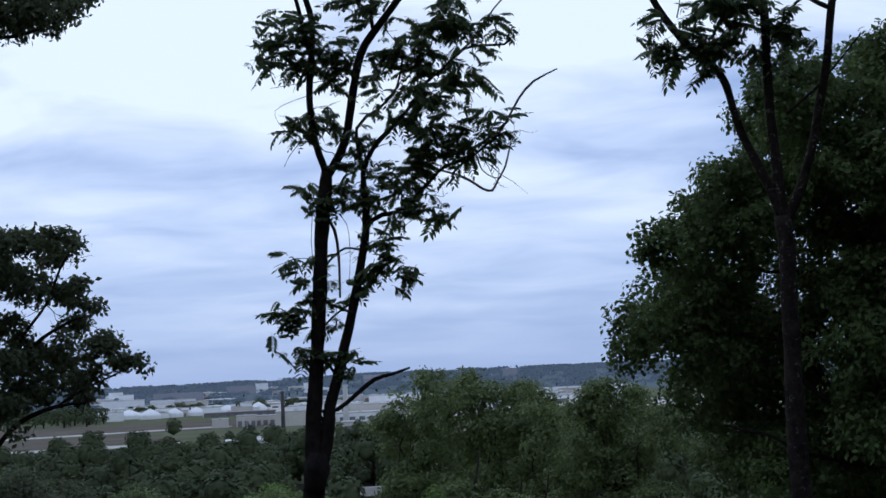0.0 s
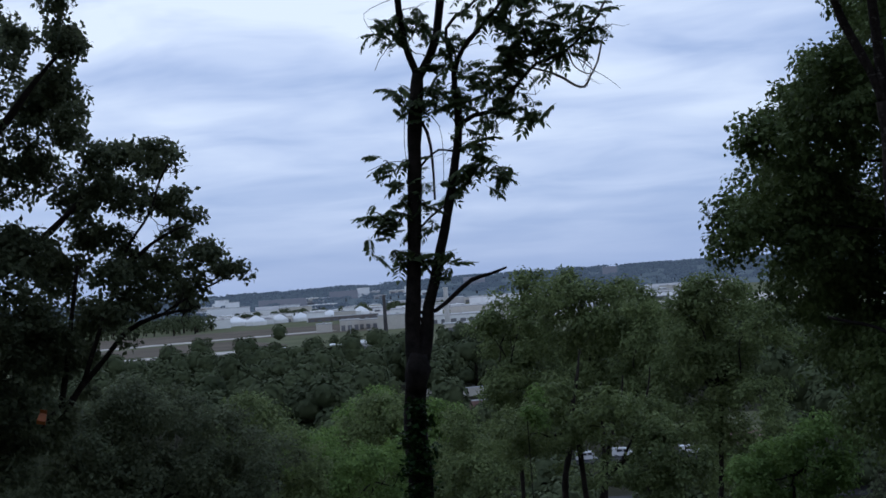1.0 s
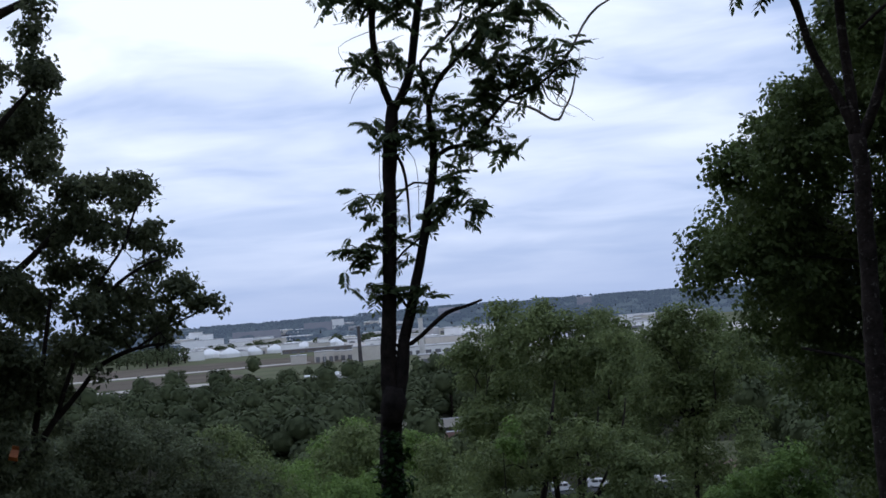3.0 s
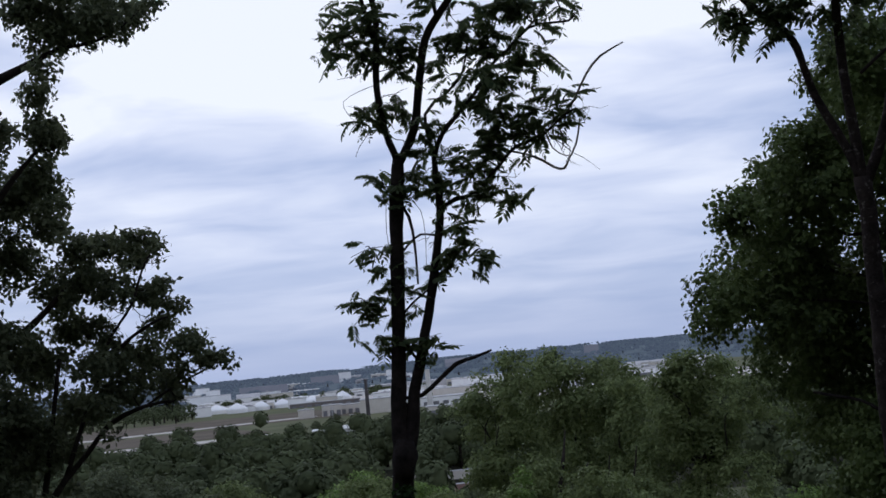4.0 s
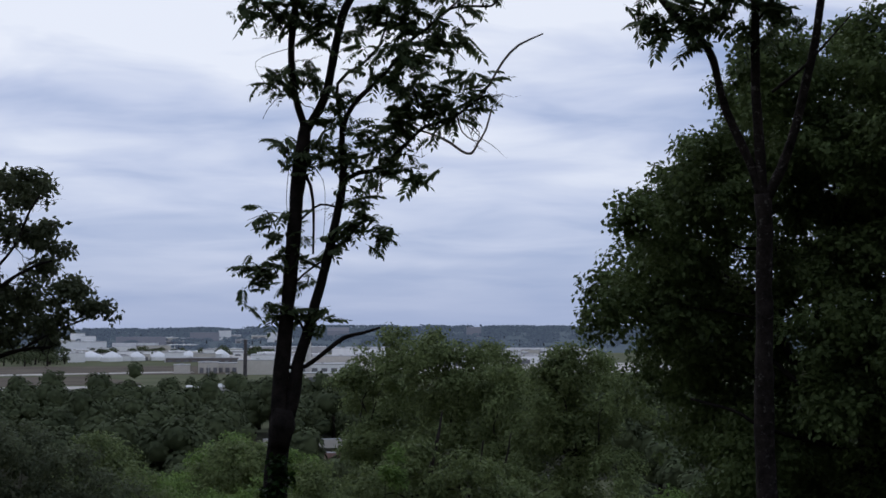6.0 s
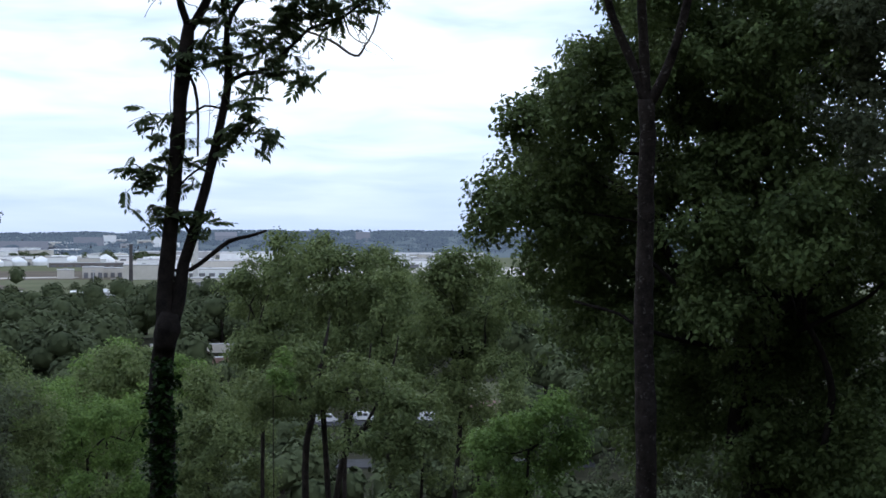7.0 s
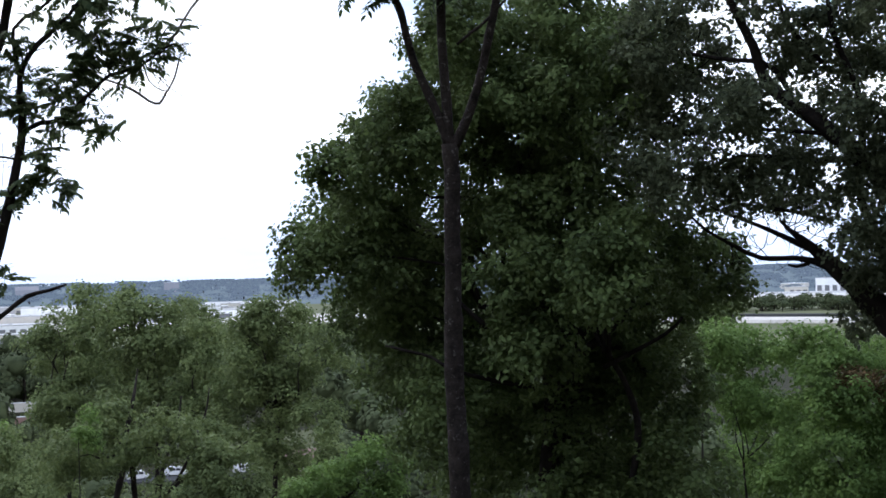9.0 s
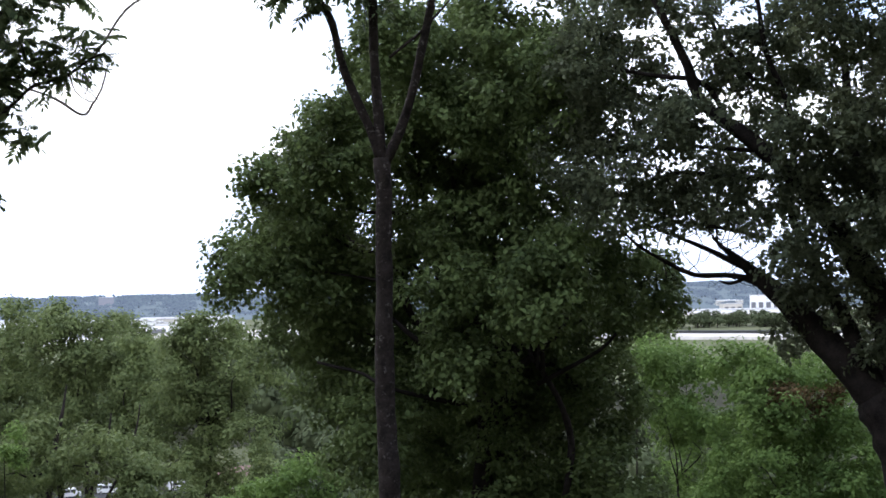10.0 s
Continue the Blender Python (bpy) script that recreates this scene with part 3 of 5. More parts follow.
def fronds(top, clusters, most, length=0.42, gen=None, more=0):
    """Fronds spread from the ends of twigs: clusters of bearing, rise, distance, radius, each radius holding more fronds."""
    gen = gen or np.random.default_rng(11)
    pts = bearings(clusters)
    weight = np.array([p[3] for p in pts]) ** 1.6
    if more:
        tufts = [(x, y, z, r * 0.55) for x, y, z, r in pts]
        vs, fs, base = [], [], 0
        shape = [(np.array([v.co[:] for v in f.vertices]), [tuple(p.vertices) for p in f.polygons]) for f in FRONDS]
        extra = np.round(weight / weight.sum() * more).astype(int)
        for (x, y, z, r), n in zip(tufts, extra):
            for _ in range(n):
                v, f = shape[int(gen.integers(len(shape)))]
                m = np.array(pose(0, 0, 0, gen.uniform(-40, 40), gen.uniform(-40, 40), gen.uniform(0, 360)).to_3x3()) * length * gen.uniform(0.55, 0.95)
                vs.append((v - (0, 0.45, 0)) @ m.T + np.array((x, y, z)) + gen.normal(size=3) * r)
                fs += [tuple(k + base for k in q) for q in f]
                base += len(v)
        tagged(part("foliage", mesh("foliage", np.vstack(vs), fs), FROND_LEAF, top), kind="stuff")
    count = np.maximum(2, np.round(weight / weight.sum() * most)).astype(int)
    for (x, y, z, r), n in zip(pts, count):
        c = Vector((x, y, z))
        ends = [c + Vector(gen.normal(size=3)) * r * 0.55 for _ in range(max(1, n // 4))]
        for e in ends:
            hub = c + (e - c) * 0.2 - Vector((0, 0, r * 0.3))
            part("twig", tube("twig", [(*hub, 0.018), (*((hub + e) / 2 + Vector((0, 0, 0.04))), 0.014), (*e, 0.009)], 5, 0.05), BARK, top)
        for i in range(n):
            e = ends[i % len(ends)]
            away = math.degrees(math.atan2(e.y - c.y, e.x - c.x)) - 90
            turn = away + gen.uniform(-110, 110) if gen.random() < 0.6 else gen.uniform(0, 360)
            ob = part("frond", FRONDS[int(gen.integers(len(FRONDS)))], None, top)
            s = length * gen.uniform(0.7, 1.25)
            spin = pose(0, 0, 0, gen.uniform(-30, 35), gen.uniform(-25, 25), turn)
            start = e + Vector(gen.normal(size=3)) * 0.04 - spin @ Vector((0, 0.33 * s, 0))
            ob.matrix_world = Matrix.Translation(start) @ spin @ Matrix.Scale(s, 4)


def twigs(top, limbs, each, length, gen, bark):
    """Fine side twigs along limbs (rows of bearing, rise, distance, width), crooked and forked, in one mesh."""
    vs, fs = [], []

    def shoot(p, d, size, w):
        pts = [p]
        for k in range(4):
            d = (d + Vector(gen.normal(size=3)) * 0.35 + Vector((0, 0, 0.08))).normalized()
            pts.append(pts[-1] + d * size / 4)
        for i in range(4):
            a, c = pts[i], pts[i + 1]
            ax = (c - a).normalized()
            s = ax.cross(Vector((0.2, 0.9, 0.3))).normalized()
            t = ax.cross(s)
            b = len(vs)
            for q, r in ((a, w * (1 - i / 5)), (c, w * (1 - (i + 1) / 5))):
                for k in range(3):
                    ang = k * 2.0944
                    vs.append(q + (s * math.cos(ang) + t * math.sin(ang)) * r / 2)
            fs.extend((b + k, b + (k + 1) % 3, b + 3 + (k + 1) % 3, b + 3 + k) for k in range(3))
        return pts, d
    for rows in limbs:
        line = curve_points(bearings(rows), 0.1)
        for _ in range(each):
            i = int(gen.integers(len(line) // 5, len(line)))
            p, w = Vector(line[i][:3]), min(0.016, line[i][3] * 0.5)
            d = Vector(gen.normal(size=3)).normalized()
            size = length * gen.uniform(0.4, 1.2)
            pts, d2 = shoot(p, d, size, w)
            for q in pts[2:4]:
                if gen.random() < 0.7:
                    shoot(q, (d2 + Vector(gen.normal(size=3)) * 0.8).normalized(), size * 0.5, w * 0.6)
    tagged(part("brushwood", mesh("brushwood", vs, fs), bark, top), kind="stuff")


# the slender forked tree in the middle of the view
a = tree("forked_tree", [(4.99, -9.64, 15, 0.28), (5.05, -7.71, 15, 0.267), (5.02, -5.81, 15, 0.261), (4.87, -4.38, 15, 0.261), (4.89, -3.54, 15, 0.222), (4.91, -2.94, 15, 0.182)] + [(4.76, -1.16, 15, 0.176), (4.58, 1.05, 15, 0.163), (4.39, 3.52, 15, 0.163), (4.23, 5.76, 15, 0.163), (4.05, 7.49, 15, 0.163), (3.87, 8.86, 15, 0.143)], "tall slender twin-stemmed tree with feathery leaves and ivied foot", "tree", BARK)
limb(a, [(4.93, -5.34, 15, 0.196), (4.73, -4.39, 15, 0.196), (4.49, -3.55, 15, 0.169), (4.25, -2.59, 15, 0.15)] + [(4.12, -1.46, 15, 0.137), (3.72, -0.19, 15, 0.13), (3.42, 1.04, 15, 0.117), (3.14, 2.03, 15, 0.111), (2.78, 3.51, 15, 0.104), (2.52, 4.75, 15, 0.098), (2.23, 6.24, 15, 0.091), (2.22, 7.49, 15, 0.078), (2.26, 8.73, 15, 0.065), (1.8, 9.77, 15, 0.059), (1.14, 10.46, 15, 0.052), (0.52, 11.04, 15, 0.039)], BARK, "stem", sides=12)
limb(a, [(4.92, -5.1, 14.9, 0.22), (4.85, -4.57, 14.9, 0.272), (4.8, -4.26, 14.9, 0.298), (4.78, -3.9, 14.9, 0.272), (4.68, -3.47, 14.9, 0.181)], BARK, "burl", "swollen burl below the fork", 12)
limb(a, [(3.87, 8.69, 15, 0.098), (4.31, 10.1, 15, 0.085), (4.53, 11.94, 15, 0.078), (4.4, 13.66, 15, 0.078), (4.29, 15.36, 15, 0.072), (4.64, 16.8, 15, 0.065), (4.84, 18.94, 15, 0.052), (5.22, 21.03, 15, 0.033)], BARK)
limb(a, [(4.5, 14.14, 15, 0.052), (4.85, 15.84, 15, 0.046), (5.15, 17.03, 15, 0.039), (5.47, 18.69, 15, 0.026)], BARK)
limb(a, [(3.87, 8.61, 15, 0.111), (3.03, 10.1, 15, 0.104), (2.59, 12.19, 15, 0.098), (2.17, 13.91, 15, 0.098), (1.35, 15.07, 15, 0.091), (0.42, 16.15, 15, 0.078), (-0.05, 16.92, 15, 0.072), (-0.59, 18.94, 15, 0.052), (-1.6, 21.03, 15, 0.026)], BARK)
limb(a, [(1.55, 14.88, 15, 0.052), (1.62, 15.73, 15, 0.046), (1.4, 16.81, 15, 0.039), (1.21, 18.24, 15, 0.026)], BARK)
limb(a, [(0.52, 16.03, 15, 0.033), (-0.25, 16.55, 15, 0.026), (-1.29, 17.5, 15, 0.02)], BARK)
limb(a, [(4.61, -1.65, 15, 0.039), (3.8, -1.61, 15, 0.052), (2.94, -0.98, 15, 0.052), (2.14, -0.38, 15, 0.052), (1.32, -0.17, 15, 0.039), (0.55, 0.07, 15, 0.026)], BARK, "dead_branch", "bare crooked dead branch")
limb(a, [(4.64, -1.82, 15, 0.039), (4.42, -2.09, 15, 0.046), (4.57, -2.74, 15, 0.059)], BARK, "dead_branch")
limb(a, [(2.23, 6.44, 15, 0.059), (1.5, 6.86, 15, 0.052), (0.49, 7.02, 15, 0.046), (-0.14, 7.71, 15, 0.039), (-0.78, 8.32, 15, 0.039), (-1.41, 8.89, 15, 0.039), (-2.68, 9.29, 15, 0.033), (-3.57, 9.96, 15, 0.026), (-4.15, 10.24, 15, 0.026)], BARK)
limb(a, [(-3.82, 10.13, 15, 0.026), (-4.26, 10.73, 15, 0.026), (-4.86, 11.7, 15, 0.026), (-5.55, 12.39, 15, 0.026), (-6.64, 12.87, 15, 0.016)], DEADWOOD, "dead_branch", "bare grey twig")
limb(a, [(-1.11, 8.74, 15, 0.026), (-1.91, 8.48, 15, 0.026), (-2.53, 8.17, 15, 0.03), (-3.03, 7.81, 15, 0.033), (-3.45, 7.71, 15, 0.029), (-3.74, 8.15, 15, 0.02), (-4.1, 8.76, 15, 0.023), (-4.34, 9.62, 15, 0.02)], DEADWOOD, "dead_branch", "hooked grey dead branch")
limb(a, [(-2.81, 9.36, 15, 0.02), (-3.04, 8.66, 15, 0.016), (-3.54, 8.28, 15, 0.013), (-3.91, 8.27, 15, 0.013)], DEADWOOD, "dead_branch")
limb(a, [(-3.31, 9.64, 15, 0.02), (-3.6, 9.02, 15, 0.016), (-3.42, 8.53, 15, 0.013)], DEADWOOD, "dead_branch")
limb(a, [(1.14, 10.46, 15, 0.046), (0.19, 11.39, 15, 0.039), (-0.66, 12.53, 15, 0.039), (-1.48, 13.13, 15, 0.039), (-2.51, 13.97, 15, 0.033), (-3.52, 14.07, 15, 0.026), (-4.33, 14.07, 15, 0.026), (-4.66, 14.33, 15, 0.02)], BARK)
limb(a, [(2.24, 8.48, 15, 0.046), (2.47, 10.71, 15, 0.039), (1.46, 11.5, 15, 0.033), (0.61, 12.42, 15, 0.026), (0.29, 13.65, 15, 0.02)], BARK)
limb(a, [(-2.25, 13.8, 15, 0.026), (-3.15, 14.56, 15, 0.026), (-3.93, 15.63, 15, 0.02), (-4.96, 16.56, 15, 0.016)], DEADWOOD, "dead_branch")
limb(a, [(4.08, 7.12, 15, 0.039), (3.63, 6.25, 15, 0.039), (3.49, 5.01, 15, 0.033), (3.5, 3.27, 15, 0.026)], BARK)
limb(a, [(2.56, 5.35, 15, 0.026), (3.19, 5.45, 15, 0.026), (3.76, 5.06, 15, 0.026), (4.24, 4.52, 15, 0.026)], BARK)
limb(a, [(2.83, 3.14, 15, 0.026), (3.4, 2.77, 15, 0.026), (3.9, 2.4, 15, 0.026), (4.35, 1.91, 15, 0.02)], BARK)
limb(a, [(3.72, -0.31, 15, 0.039), (3.92, 0.06, 15, 0.039), (4.21, 0.56, 15, 0.033), (4.45, 1.05, 15, 0.026)], BARK)
limb(a, [(4.53, 12.19, 15, 0.013), (5.36, 11.94, 15, 0.013), (6.06, 11.57, 15, 0.01), (5.96, 11.08, 15, 0.01), (5.56, 10.59, 15, 0.01)], BARK, "twig")
limb(a, [(4.55, 12.8, 15, 0.013), (5.61, 12.62, 15, 0.01), (6.24, 12.54, 15, 0.01)], BARK, "twig")
limb(a, [(4.86, 10.34, 15, 0.016), (5.49, 9.6, 15, 0.013), (5.74, 9.11, 15, 0.01)], BARK, "twig")
limb(a, [(4.58, 5.01, 15, 0.013), (5.38, 5.07, 15, 0.013), (6.37, 4.72, 15, 0.01)], BARK, "twig")
limb(a, [(1.92, 6.99, 15, 0.016), (1.38, 6.23, 15, 0.013), (0.5, 6.35, 15, 0.013), (-0.38, 6.96, 15, 0.013)], BARK, "twig")
limb(a, [(3.75, 7.37, 15, 0.014), (3.08, 6.5, 15, 0.013), (2.99, 5, 15, 0.012), (3.1, 3.76, 15, 0.01)], BARK, "twig")
limb(a, [(4.58, 7, 15, 0.014), (4.68, 5.76, 15, 0.013), (4.59, 4.52, 15, 0.012)], BARK, "twig")
limb(a, [(-1.7, 11.16, 15, 0.013), (-2.32, 10.65, 15, 0.013), (-2.82, 10.4, 15, 0.013)], BARK, "twig")
limb(a, [(-1.97, 12.14, 15, 0.013), (-2.73, 12.18, 15, 0.01), (-3.18, 11.75, 15, 0.01)], BARK, "twig")
fronds(a, [(5.96, 15.05, 15, 0.274), (4.85, 15.11, 15, 0.261), (5.86, 14.01, 15, 0.196), (4.35, 14.02, 15, 0.261), (3.21, 14.15, 15, 0.228), (5.11, 13.41, 15, 0.163), (1.54, 15.97, 15, 0.228), (1.92, 16.33, 15, 0.196), (1.7, 12.8, 15, 0.274), (2.58, 13.66, 15, 0.196), (3.34, 13.17, 15, 0.163), (0.16, 14.5, 15, 0.261), (0.55, 13.65, 15, 0.228), (-1.25, 14.6, 15, 0.274), (-0.72, 13.64, 15, 0.228), (-0.2, 12.29, 15, 0.274), (-0.95, 11.54, 15, 0.274), (-0.06, 10.94, 15, 0.261), (-1.18, 9.81, 15, 0.261), (-0.17, 9.7, 15, 0.228), (-1.98, 13, 15, 0.228), (-3.12, 12.73, 15, 0.143), (-2.32, 10.41, 15, 0.248), (-1.93, 9.55, 15, 0.196), (-3.46, 10.63, 15, 0.182), (-4.07, 10, 15, 0.163), (-2.94, 9.65, 15, 0.163), (-4.17, 14.66, 15, 0.196), (-2.77, 14.69, 15, 0.182), (-2.41, 16.03, 15, 0.228), (-2.02, 15.32, 15, 0.143), (5.31, 10.59, 15, 0.209), (4.61, 10.96, 15, 0.163), (3.6, 11.33, 15, 0.228), (2.35, 10.34, 15, 0.163), (1.85, 9.22, 15, 0.13), (2.61, 9.47, 15, 0.117), (4.57, 7.87, 15, 0.169), (4.25, 7.37, 15, 0.13), (3.24, 8.36, 15, 0.228), (2.62, 7.86, 15, 0.196), (1.49, 7.73, 15, 0.248), (0.86, 8.34, 15, 0.182), (0.11, 7.59, 15, 0.228), (0.62, 7.1, 15, 0.163), (-1.26, 7.07, 15, 0.143), (-0.41, 8.7, 15, 0.196), (1.76, 5.99, 15, 0.13), (1.39, 5.11, 15, 0.182), (1.02, 4.74, 15, 0.182), (2.02, 4.5, 15, 0.143), (0.65, 4.11, 15, 0.117), (2.53, 3.88, 15, 0.13), (5.33, 5.02, 15, 0.143), (5.5, 4.27, 15, 0.117), (4.44, 4.39, 15, 0.143), (4.89, 3.53, 15, 0.117), (5.63, 2.79, 15, 0.169), (4.89, 2.29, 15, 0.169), (5.88, 2.3, 15, 0.117), (5.64, 1.19, 15, 0.156), (4.95, 0.93, 15, 0.13), (4.1, 3.03, 15, 0.117), (3.78, 2.03, 15, 0.104), (3.91, 0.68, 15, 0.143), (3.42, 0.3, 15, 0.117), (2.8, 0.66, 15, 0.078), (4.84, 17.75, 15, 0.293), (2.8, 17.53, 15, 0.261), (0.24, 18, 15, 0.293), (-1.55, 17.73, 15, 0.293)], 295, 0.30, None, 760)
twigs(a, [[(2.23, 6.44, 15, 0.059), (0.49, 7.02, 15, 0.046), (-0.78, 8.32, 15, 0.039), (-2.68, 9.29, 15, 0.033), (-4.15, 10.24, 15, 0.026)], [(1.14, 10.46, 15, 0.046), (-0.66, 12.53, 15, 0.039), (-2.51, 13.97, 15, 0.033), (-4.33, 14.07, 15, 0.026)], [(3.87, 8.69, 15, 0.098), (4.53, 11.94, 15, 0.078), (4.29, 15.36, 15, 0.072)], [(3.03, 10.1, 15, 0.104), (2.17, 13.91, 15, 0.098), (0.42, 16.15, 15, 0.078)], [(2.78, 3.51, 15, 0.104), (2.23, 6.24, 15, 0.091), (2.26, 8.73, 15, 0.065), (1.14, 10.46, 15, 0.052)], [(-2.81, 9.36, 15, 0.026), (-3.8, 8.64, 15, 0.026), (-4.34, 9.62, 15, 0.02)]], 9, 0.5, np.random.default_rng(70), BARK)
ivy = boughs(lobes_of([(5.27, -9.62, 14.8, 0.142), (4.8, -9.13, 14.8, 0.142), (5.22, -8.41, 14.8, 0.142), (4.8, -7.72, 14.8, 0.142), (5.19, -7.23, 14.8, 0.129), (4.79, -6.53, 14.8, 0.129), (5.02, -5.81, 14.8, 0.129), (4.98, -11.45, 14.8, 0.168), (5.04, -10.29, 14.8, 0.168)]), 2600, 0.03, 10, 0.75, tufts=8)
tagged(part("ivy", leaves("ivy", ivy, 0.07), IVY_LEAF, a, "small dark green ivy leaves on the bark"), kind="stuff")

# the second slender tree, three boughs above one straight bole
b = tree("forked_tree", [(-16.05, -8.81, 12.8, 0.2), (-15.97, -6.35, 12.8, 0.195), (-15.95, -4.16, 12.8, 0.189), (-15.95, -1.95, 12.8, 0.178), (-16.01, 0.52, 12.8, 0.161), (-16.04, 2.99, 12.8, 0.156), (-16.06, 4.72, 12.8, 0.161), (-16.01, 5.83, 12.8, 0.167)], "slender straight tree with lichened bark and three rising boughs", "tree", BARK_GREY)
limb(b, [(-15.98, 5.71, 12.8, 0.111), (-15.66, 6.7, 12.8, 0.095), (-15.15, 7.94, 12.8, 0.083), (-14.51, 9.41, 12.8, 0.078), (-14.17, 10.74, 12.8, 0.072), (-13.99, 11.54, 12.8, 0.078), (-13.57, 12.35, 12.8, 0.072), (-12.79, 13.02, 12.8, 0.072), (-11.83, 14.2, 12.8, 0.072), (-11.24, 15.13, 12.8, 0.067), (-10.54, 16.51, 12.8, 0.056), (-9.84, 18.32, 12.8, 0.044)], BARK_GREY, sides=10)
limb(b, [(-16, 5.46, 12.8, 0.111), (-15.87, 8.17, 12.8, 0.1), (-15.77, 10.36, 12.8, 0.089), (-15.78, 12.76, 12.8, 0.083), (-15.81, 14.66, 12.8, 0.083), (-15.72, 16.29, 12.8, 0.078), (-16.04, 18.81, 12.8, 0.061)], BARK_GREY, sides=10)
limb(b, [(-16.08, 5.46, 12.8, 0.111), (-16.81, 6.92, 12.8, 0.095), (-17.4, 8.62, 12.8, 0.083), (-17.89, 10.56, 12.8, 0.083), (-18.29, 12.24, 12.8, 0.078), (-18.67, 14.6, 12.8, 0.072), (-19.34, 16.22, 12.8, 0.067), (-20.39, 18.04, 12.8, 0.05)], BARK_GREY, sides=10)
limb(b, [(-15.63, 14.38, 12.8, 0.05), (-15.27, 14.88, 12.8, 0.044), (-14.86, 15.61, 12.8, 0.039), (-14.38, 17.06, 12.8, 0.028)], BARK_GREY)
limb(b, [(-18.61, 14.32, 12.8, 0.05), (-18.11, 14.6, 12.8, 0.044), (-17.65, 14.96, 12.8, 0.044), (-17.32, 15.41, 12.8, 0.033), (-16.78, 16.85, 12.8, 0.022)], BARK_GREY)
limb(b, [(-15.92, 13.17, 12.8, 0.028), (-16.55, 13.95, 12.8, 0.028), (-17.17, 14.72, 12.8, 0.028), (-17.77, 15.09, 12.8, 0.022), (-18.4, 16.01, 12.8, 0.017)], BARK_GREY)
limb(b, [(-16.44, 10.1, 12.8, 0.028), (-17.07, 10.58, 12.8, 0.028), (-17.84, 11.16, 12.8, 0.028), (-18.99, 12.34, 12.8, 0.017), (-19.76, 13.15, 12.8, 0.017)], BARK_GREY)
limb(b, [(-12.05, 14.62, 12.8, 0.028), (-12.22, 15.32, 12.8, 0.017), (-12.14, 15.81, 12.8, 0.014)], BARK_GREY, "twig")
fronds(b, [(-10.97, 13.96, 12.8, 0.167), (-11.56, 13.33, 12.8, 0.156), (-12.16, 12.69, 12.8, 0.139), (-12.69, 13.86, 12.8, 0.167), (-13.03, 13.12, 12.8, 0.167), (-13.54, 13.93, 12.8, 0.156), (-14, 13.18, 12.8, 0.145), (-14.51, 13.98, 12.8, 0.145), (-12.86, 15.28, 12.8, 0.167), (-13.59, 15.35, 12.8, 0.167), (-14.32, 15.3, 12.8, 0.167), (-15.04, 15.13, 12.8, 0.133), (-12.87, 12.17, 12.8, 0.078), (-15.48, 14.15, 12.8, 0.111), (-15.08, 12.99, 12.8, 0.122), (-16.55, 14.07, 12.8, 0.122), (-16.63, 13, 12.8, 0.139), (-17.23, 13.43, 12.8, 0.111), (-16.37, 12.55, 12.8, 0.1)], 130, 0.27, np.random.default_rng(5), 60)


def limbs_to(top, lobes, hub, bark, width, gen, share=1.0):
    """Boughs from a hub on the trunk out to the lobes of a crown."""
    for x, y, z, r in lobes:
        if gen.random() > share:
            continue
        e = Vector((x, y, z))
        size = (e - hub).length
        pts = [(*hub, width)]
        for k, w in ((0.25, 0.7), (0.5, 0.5), (0.75, 0.33), (1.0, 0.15)):
            q = hub.lerp(e, k) + Vector(gen.normal(size=3)) * 0.07 * size * (k < 1) - Vector((0, 0, 0.35 * size * k * (1 - k)))
            pts.append((*q, width * w))
        part("limb", tube("limb", pts, 7, 0.08, 0.25), bark, top)


